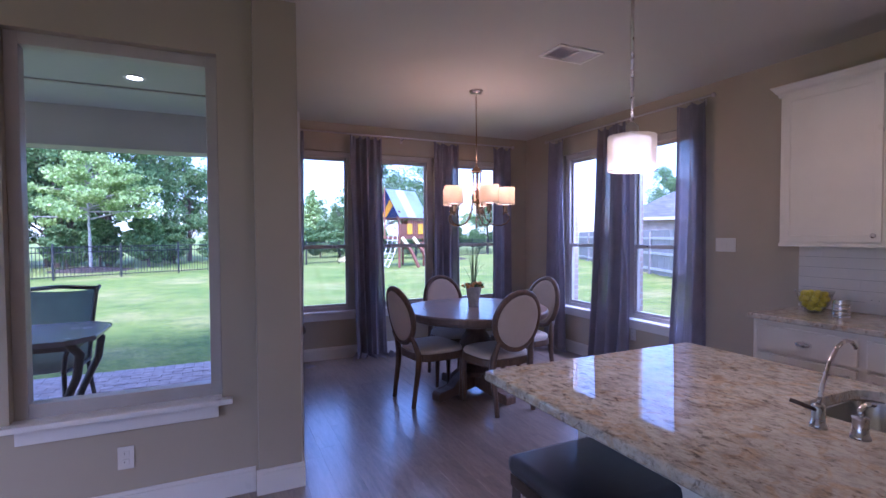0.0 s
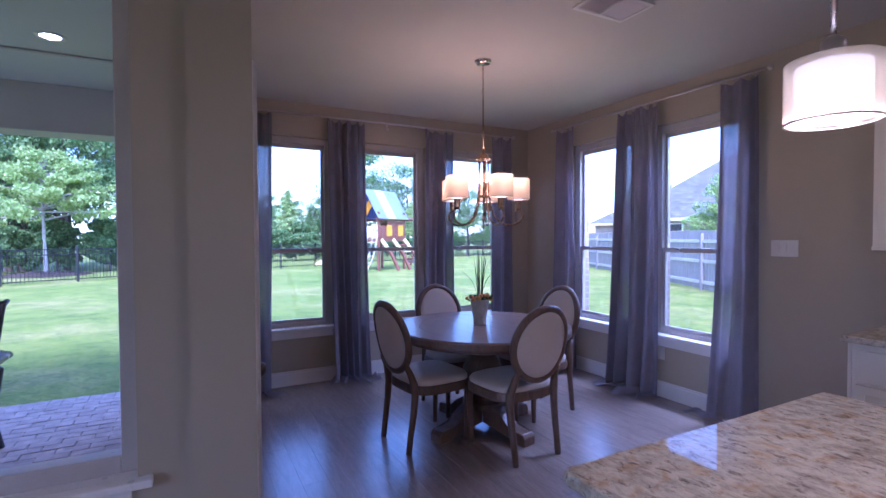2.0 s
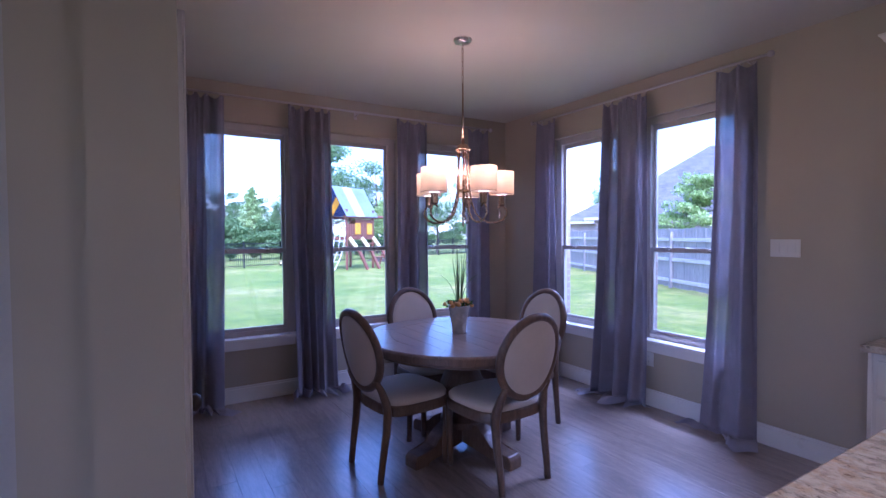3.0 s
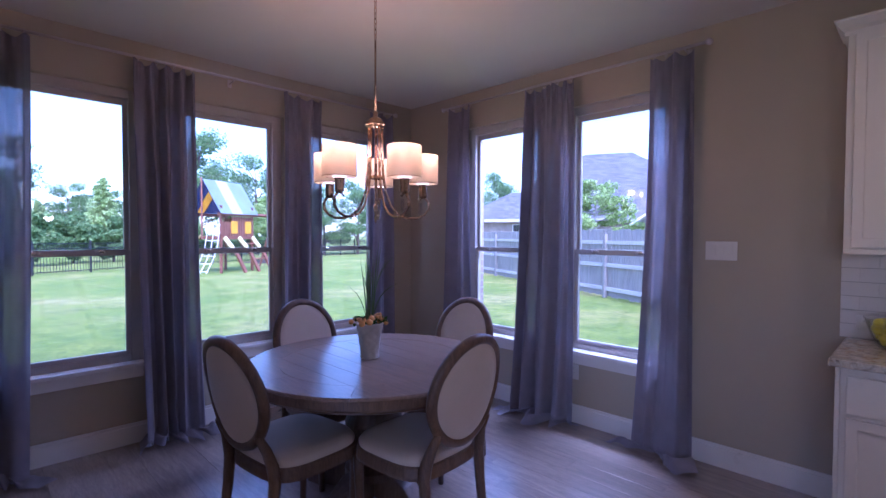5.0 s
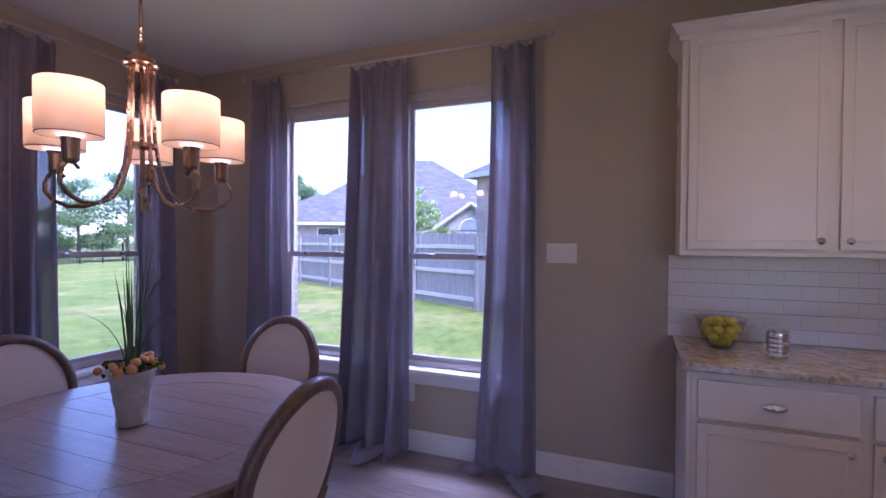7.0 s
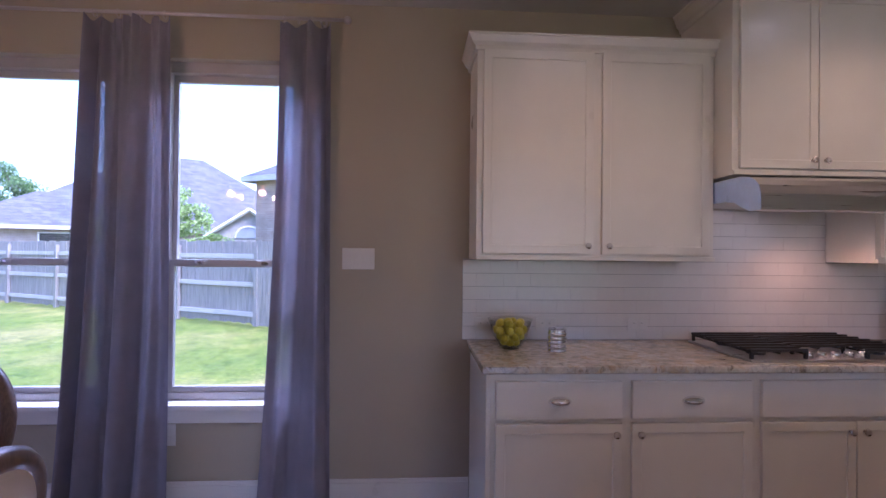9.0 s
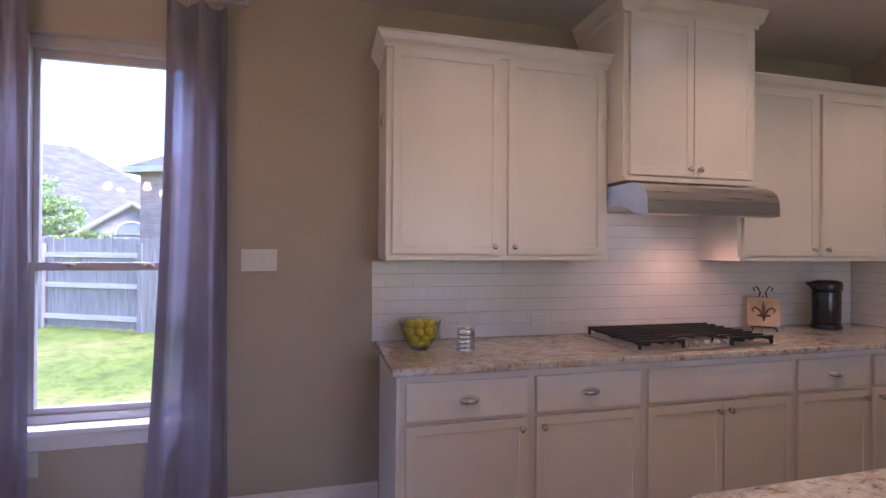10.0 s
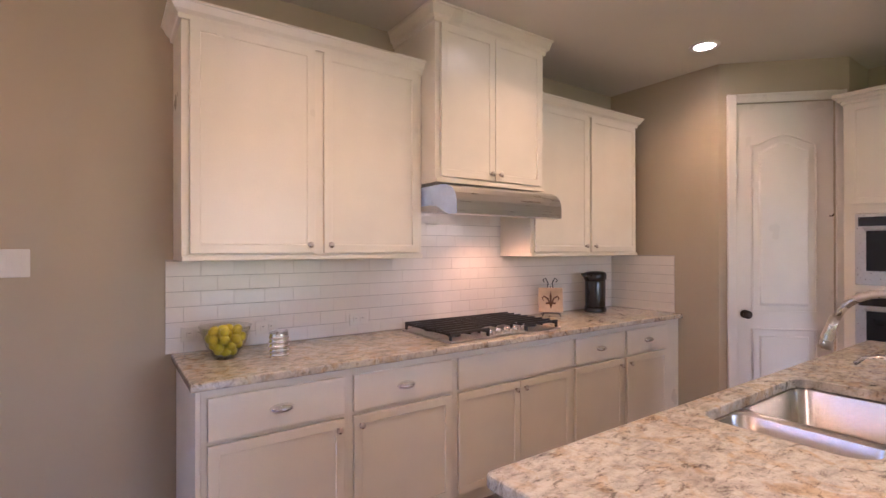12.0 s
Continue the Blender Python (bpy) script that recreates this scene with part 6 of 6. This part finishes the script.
def tree(kind, height, seed, label, category="tree", group="", m=None):
    rng = np.random.RandomState(seed)
    t = thing("tree", label, category, m, group)
    bm = bmesh.new()
    clouds, quads = [], []
    if kind == "pine":
        bend = [(0.15 * math.sin(k * 0.9 + seed), 0.15 * math.cos(k * 0.7), height * k / 8) for k in range(9)]
        tube(bend, [0.17 * (1 - 0.85 * k / 8) * height / 12 + 0.02 for k in range(9)], 7, bm)
        for k in range(34):
            f = rng.uniform(0.3, 1.0)
            a = rng.uniform(0, 6.28)
            L = (1.05 - f) * height * 0.24 + 0.4
            z = height * f
            tip = (L * math.cos(a), L * math.sin(a), z + 0.25 * L)
            tube([(0, 0, z - 0.1), (L * 0.5 * math.cos(a), L * 0.5 * math.sin(a), z + 0.02), tip], [0.035, 0.022, 0.008], 4, bm)
            clouds.append((tip, 0.3 + 0.38 * L))
            clouds.append(((tip[0] * 0.6, tip[1] * 0.6, z + 0.1), 0.25 + 0.25 * L))
        leaf_cloud(quads, clouds, 70, 0.11, rng, 0.6)
    elif kind == "conifer":
        tube([(0, 0, 0), (0.03, 0, height * 0.5), (0, 0, height)], [0.014 * height, 0.009 * height, 0.01], 7, bm)
        for k in range(90):
            f = 0.06 + 0.94 * (k / 89)
            a = k * 2.4 + rng.uniform(-0.4, 0.4)
            L = (1 - f) ** 0.8 * height * 0.36 * rng.uniform(0.55, 1.25) + 0.12
            z = height * f
            tip = (L * math.cos(a), L * math.sin(a), z - 0.12 * L)
            tube([(0, 0, z), tip], [0.025, 0.008], 4, bm)
            for g in (1.0, 0.75, 0.5, 0.25):
                clouds.append(((tip[0] * g, tip[1] * g, z - 0.12 * L * g), 0.1 + 0.13 * L))
        leaf_cloud(quads, clouds, 34, 0.075, rng, 0.7)
    else:
        young = kind == "maple"
        lean = rng.uniform(-0.2, 0.2, 2)
        trunk = [(lean[0] * k / 6, lean[1] * k / 6, height * 0.75 * k / 6) for k in range(7)]
        tube(trunk, [(0.012 if young else 0.02) * height * (1 - 0.8 * k / 6) for k in range(7)], 8, bm)
        for k in range(34 if young else 26):
            f = rng.uniform(0.46 if young else 0.16, 1.0)
            a = rng.uniform(0, 6.28)
            z0 = height * 0.72 * f
            reach = 0.47 * (1.0 - 0.85 * (f - 0.46) / 0.54) + 0.05 if young else 0.3 * (1.08 - 0.75 * abs(f - 0.35))
            spread = height * reach * rng.uniform(0.6, 1.1)
            tip = np.array((spread * math.cos(a), spread * math.sin(a), z0 + height * (rng.uniform(0.0, 0.1) if young else rng.uniform(0.04, 0.22))))
            tube([(0, 0, z0), tuple(tip * (0.5, 0.5, 1) - (0, 0, 0.35 * (tip[2] - z0))), tuple(tip)], [0.05 * height / 8, 0.03 * height / 8, 0.01], 5, bm)
            r = height * (rng.uniform(0.045, 0.085) if young else rng.uniform(0.08, 0.15))
            for g in (1.0, 0.75, 0.5) if young else (1.0, 0.62):
                clouds.append((tuple(tip * (g, g, 1) - (0, 0, 0.5 * (1 - g))), r * (0.8 + 0.2 * g)))
        leaf_cloud(quads, clouds, 110 if young else 330, 0.085 if young else 0.08, rng, 0.5 if young else 0.7)
    part("trunk", bm, PALEBARK if kind == "maple" else BARK, t)
    q = np.concatenate(quads).reshape(-1, 3)
    me = bpy.data.meshes.new("crown")
    me.from_pydata(q.tolist(), [], np.arange(len(q)).reshape(-1, 4).tolist())
    me.materials.append({"maple": LEAF2, "pine": LEAF3, "conifer": LEAF4}.get(kind, LEAF1))
    ob = new("crown", me)
    ob.parent = t
    return t


WOOD = "trees of the woods behind the fence"
broad = [tree("broad", 8.5, 31 + i, "leafy green broadleaf tree in the woods", group=WOOD, m=pose(-15 + 3.4 * i, 29.5 + 1.2 * i, GZ)) for i in range(3)]
pines = [tree("pine", 12.5, 51 + i, "tall thin pine in the woods", group=WOOD, m=pose(-13 + 4 * i, 36 + i, GZ)) for i in range(3)]
rnd = random.Random(12)
for i in range(24):
    x = -25 + i * 1.75 + rnd.uniform(-0.5, 0.5)
    y = 31 + 0.45 * (x + 10) + rnd.uniform(-1.0, 2.5) + (3 if i % 3 == 0 else 0)
    src = pines[i % 3] if i % 2 == 0 else broad[i % 3]
    if x < -1.5:
        k = rnd.uniform(0.85, 1.25)
        copy_thing(src, pose(x, y, GZ, 0, 0, rnd.uniform(0, 360)) @ Matrix.Scale(k, 4))
# undergrowth along the woods' edge
bush = tree("broad", 2.6, 77, "dense green undergrowth shrub", "shrub", "undergrowth by the fence", pose(-12, 27, GZ))
for i in range(26):
    x = -20 + i * 1.75 + rnd.uniform(-0.6, 0.6)
    copy_thing(bush, pose(x, 27.6 + 0.466 * x + rnd.uniform(4.0, 7.0), GZ, 0, 0, rnd.uniform(0, 360)) @ Matrix.Scale(rnd.uniform(0.7, 1.25), 4))
# trees seen past the nook windows
cone = [tree("conifer", 5.8, 61 + i, "bright green conifer beyond the iron fence", group="conifers beyond the lawn", m=pose(*q, GZ)) for i, q in enumerate(((7.6, 45.0), (14.0, 50.0)))]
for x, y, k in ((4.0, 47, 0.7), (10.6, 50, 0.75), (2.0, 47, 1.05), (11.9, 47, 0.6)):
    copy_thing(cone[0], pose(x, y, GZ, 0, 0, 40 * x) @ Matrix.Scale(k, 4))
FAR = "far trees beyond the lawn"
for x, y, k, src in ((3.0, 49, 0.72, 2), (10.5, 47, 0.62, 0), (13.9, 44, 1.3, 1), (18.0, 42, 1.0, 2), (21.9, 37.7, 0.75, 0), (24.3, 36.2, 0.8, 1), (12.2, 50, 0.7, 2), (9.0, 52, 0.7, 1), (1.0, 47, 0.7, 0), (6.4, 52, 0.75, 1)):
    o = copy_thing((pines if x == 3.0 else broad)[src], pose(x, y, GZ, 0, 0, 57 * src + 13 * x) @ Matrix.Scale(k, 4))
    tagged(o, "green tree far beyond the lawn", group=FAR)
young = tree("maple", 7.2, 91, "young light-green maple with a pale trunk in a mulch bed", m=pose(-5.9, 28.0, GZ))
side = copy_thing(young, pose(15.6, 9.6, GZ, 0, 0, 70) @ Matrix.Scale(0.62, 4))
tagged(side, "young light-green tree behind the side fence")
o = copy_thing(broad[1], pose(41, 34, GZ, 0, 0, 20) @ Matrix.Scale(1.05, 4))
tagged(o, "rounded green tree behind the houses", group=FAR)
o = copy_thing(young, pose(13.6, 29.5, GZ, 0, 0, 200) @ Matrix.Scale(0.74, 4))
tagged(o, "young light-green tree by the iron fence")
for x, y in ((-5.9, 28.0), (13.6, 29.5)):
    bm = lathe([(1.7, 0.0), (1.3, 0.08), (0.6, 0.16), (0.0, 0.18)], 28)
    for v in bm.verts:
        v.co.x *= 1 + 0.12 * math.sin(5 * v.co.y)
    solid("mulch_bed", bm, MULCH, "dark mulch bed round a young tree", "mulch", at=Matrix.Translation((x, y, GZ)))

# ---- play set ----
play = thing("play_set", "red wooden play tower with striped tarp roof, slide and climbing ladders", "play set", pose(8.45, 23.7, GZ, 0, 0, 27) @ Matrix.Diagonal((0.95, 0.95, 1.13, 1)))
for sx in (-1.0, 1.0):
    for sy in (-0.8, 0.8):
        part("post", block(sx * 1.0 - 0.05, sx * 1.0 + 0.05, sy - 0.05, sy + 0.05, 0, 2.55, 0.006), REDWOOD, play)
part("deck", block(-1.05, 1.05, -0.85, 0.85, 1.28, 1.4, 0.006), REDWOOD, play)
for i in range(13):
    x = -0.95 + i * 0.158
    part("wall_board", block(x - 0.068, x + 0.068, -0.86, -0.83, 1.4, 2.15 if i > 3 else 1.95, 0.004), REDWOOD, play)
for i in range(9):
    y = -0.72 + i * 0.18
    part("wall_board", block(1.03, 1.06, y - 0.08, y + 0.08, 1.4, 2.15, 0.004), REDWOOD, play)
for x in (-0.25, 0.65):
    part("toy_window", block(x - 0.2, x + 0.2, -0.885, -0.86, 1.5, 1.98, 0.01), YELLOW, play, "yellow plastic window panel")
part("eave_beam", block(-1.25, 1.25, -0.92, -0.84, 2.18, 2.3, 0.006), REDWOOD, play)
part("eave_beam", block(-1.25, 1.25, 0.84, 0.92, 2.18, 2.3, 0.006), REDWOOD, play)
TOP = 3.55
for mat, x0, x1 in ((PALETARP, -1.2, -0.5), (TRIM, -0.5, 0.2), (PALETARP, 0.2, 1.2)):
    for s in (-1, 1):
        bm = bmesh.new()
        bm.faces.new([bm.verts.new(p) for p in ((x0, s * 1.0, 2.25), (x1, s * 1.0, 2.25), (x1, 0, TOP), (x0, 0, TOP))])
        bmesh.ops.solidify(bm, geom=list(bm.faces), thickness=0.012)
        part("tarp_stripe", bm, mat, play)
gable = bmesh.new()
gable.faces.new([gable.verts.new(p) for p in ((-1.22, -1.0, 2.25), (-1.22, 1.0, 2.25), (-1.22, 0, TOP))])
bmesh.ops.solidify(gable, geom=list(gable.faces), thickness=0.012)
part("gable_tarp", gable, NAVY, play, "navy gable tarp")
gable = bmesh.new()
gable.faces.new([gable.verts.new(p) for p in ((-1.24, 0.3, 2.27), (-1.24, -0.1, 2.27), (-1.24, -0.58, 2.78), (-1.24, -0.36, 3.06))])
bmesh.ops.solidify(gable, geom=list(gable.faces), thickness=0.01)
part("gable_stripe", gable, YELLOW, play, "yellow stripe on the gable")
part("ridge_post", tube([(-1.27, 0.0, 1.3), (-1.27, 0.0, TOP + 0.05)], 0.05, 4), REDWOOD, play)
NET = [(-0.88, 1.95), (-0.93, 1.45), (-1.1, 0.95), (-1.4, 0.5), (-1.8, 0.05)]
for y0 in (-0.78, -0.45, -0.1):
    part("rope", tube([(x - 0.2, y0 - 0.15 * k / 4, z) for k, (x, z) in enumerate(NET)], 0.017, 6), ROPEWHITE, play)
for k in range(7):
    u = 0.25 + 3.6 * k / 6
    i, f = int(u), u - int(u)
    x, z = (NET[i][j] * (1 - f) + NET[i + 1][j] * f for j in (0, 1))
    part("rung", tube([(x - 0.2, -0.84 - 0.0375 * u, z), (x - 0.2, -0.04 - 0.0375 * u, z)], 0.016, 6), ROPEWHITE, play)
bm = bmesh.new()
rows = []
for i in range(11):
    u = i / 10
    x, z = -1.05 - 2.3 * u, 1.38 - 1.2 * u ** 0.9 + 0.12 * u ** 6
    rows.append([bm.verts.new((x, y + 0.5 + 0.6 * u, z + hgt)) for y, hgt in ((-0.32, 0.14), (-0.26, 0.0), (0.26, 0.0), (0.32, 0.14))])
for A, B in zip(rows, rows[1:]):
    for k in range(3):
        bm.faces.new((A[k], A[k + 1], B[k + 1], B[k]))
bmesh.ops.solidify(bm, geom=list(bm.faces), thickness=0.03)
part("slide", bm, SLIDEPLASTIC, play, "cream plastic slide", True)
for x0 in (-0.85, 0.05, 0.95):
    part("beam_leg", tube([(x0, -0.85, 1.3), (x0 + 0.3, -1.25, 0.75), (x0 + 0.55, -1.55, 0.0)], 0.085, 4), REDWOOD, play)
    part("leg_pad", tube([(x0 - 0.02, -0.87, 1.36), (x0 + 0.2, -1.14, 0.95)], 0.095, 6), SLIDEPLASTIC, play, "cream plastic leg cap")
for i in range(3):
    part("ladder_rung", tube([(0.25 + 0.1 * i, -0.98 - 0.17 * i, 1.1 - 0.3 * i), (1.1 + 0.1 * i, -0.98 - 0.17 * i, 1.1 - 0.3 * i)], 0.03, 6), SLIDEPLASTIC if i == 1 else REDWOOD, play)
part("swing_beam", tube([(1.05, 0.0, 2.3), (3.6, 0.0, 2.3)], 0.07, 4), REDWOOD, play)
for s in (-1, 1):
    part("swing_leg", tube([(3.6, 0.0, 2.32), (3.7, s * 0.95, 0.0)], 0.06, 4), REDWOOD, play)


# ---- pieces of the floor, backsplash and patio, last ----
PW_, GAP = 0.152, 0.0008
plank_meshes = [mesh_of("plank", block(-PW_ / 2 + GAP / 2, PW_ / 2 - GAP / 2, -L / 2 + GAP / 2, L / 2 - GAP / 2, -0.012, 0.0, 0.0005), OAK) for L in (0.9, 1.2, 1.5)]
rnd = random.Random(21)
rest = bmesh.new()
x = -4.5
while x < XB - PW_ / 2 + 0.05:
    y = -2.7 - rnd.uniform(0, 1.2)
    while y < YA + 0.1:
        L = rnd.choice((0.9, 1.2, 1.5))
        y0, y1 = max(y, -2.63), min(y + L, YA)
        if x < XL - 0.3:
            y1 = min(y1, YL + 0.02)
        if y1 - y0 > 0.05:
            if x > XL - 0.3 and y > 1.0 and y + L < YA:
                ob = new("plank", plank_meshes[(0.9, 1.2, 1.5).index(L)])
                ob.parent = floor
                ob.matrix_basis = Matrix.Translation((x, y + L / 2, rnd.uniform(-0.0004, 0.0004)))
            else:
                box(rest, x - PW_ / 2 + GAP / 2, x + PW_ / 2 - GAP / 2, y0 + GAP / 2, y1 - GAP / 2, -0.012, 0.0)
        y += L
    x += PW_
ob = part("planks", rest, OAK, floor)
tagged(ob, kind="stuff")

# subway tile: thin grout bed with tiles of their own
TH, TWD = 0.0735, 0.152
bs = thing("backsplash", "white glazed subway tile backsplash behind the counter", "backsplash", kind=S)
part("grout", block(XB - 0.007, XB, YE, 1.822, CT, 1.352), GROUT, bs)
part("grout", block(3.02, XB - 0.007, YE, YE + 0.007, CT, 1.352), GROUT, bs)
part("grout", block(XB - 0.007, XB, -0.289, 0.578, 1.352, 1.755), GROUT, bs)
tiles = {}


def tile(w, axis):
    key = round(w, 3), axis
    if key not in tiles:
        q = 0.0014
        b = block(-0.005, 0.0, -w / 2 + 0.0003, w / 2 - 0.0003, q, TH - q, 0.0007) if axis == "x" else block(-w / 2 + 0.0003, w / 2 - 0.0003, 0.0, 0.005, q, TH - q, 0.0012)
        tiles[key] = mesh_of("tile", b, TILE)
    return tiles[key]


for row in range(12):
    z = CT + 0.001 + row * TH
    lo, hi = (YE + 0.013, 1.822) if row < 6 else (-0.287, 0.576)
    if z + TH > 1.755:
        break
    y = hi + (0.0 if row % 2 else TWD / 2)
    while y > lo:
        a, b = max(lo, y - TWD), min(hi, y)
        if b - a > 0.012:
            ob = new("tile", tile(b - a, "x"))
            ob.parent = bs
            ob.matrix_basis = Matrix.Translation((XB - 0.007, (a + b) / 2, z))
        y -= TWD
    if row < 6:
        x = XB - 0.007 - (0.0 if row % 2 else TWD / 2) + TWD / 2
        while x > 3.02:
            a, b = max(3.02, x - TWD), min(XB - 0.013, x)
            if b - a > 0.012:
                ob = new("tile", tile(b - a, "y"))
                ob.parent = bs
                ob.matrix_basis = Matrix.Translation(((a + b) / 2, YE + 0.007, z))
            x -= TWD

# patio bricks
brick = [mesh_of("brick", block(-0.098, 0.098, -0.048, 0.048, -0.02, h, 0.006), PAVER) for h in (0.0, 0.003)]
rest = bmesh.new()
for j in range(32):
    y = 2.92 + j * 0.1025
    if y > 6.1:
        break
    for i in range(24):
        x = -4.85 + i * 0.2025 + (0.1 if j % 2 else 0)
        if x > -0.36:
            continue
        if x > -2.4 and y > 4.6:
            ob = new("brick", brick[rnd.random() < 0.4])
            ob.parent = patio
            ob.matrix_basis = pose(x, y, PZ + rnd.uniform(-0.002, 0.001), rnd.uniform(-0.6, 0.6), rnd.uniform(-0.6, 0.6), rnd.uniform(-0.8, 0.8))
        else:
            box(rest, x - 0.098, x + 0.098, y - 0.048, y + 0.048, PZ - 0.02, PZ)
ob = part("bricks", rest, PAVER, patio)
tagged(ob, kind="stuff")
for i in range(44):
    x = -4.85 + i * 0.1025
    ob = new("edge_brick", brick[0])
    ob.parent = patio
    ob.matrix_basis = pose(x, 6.18, PZ + rnd.uniform(-0.002, 0.002), 0, 0, 90 + rnd.uniform(-1, 1))
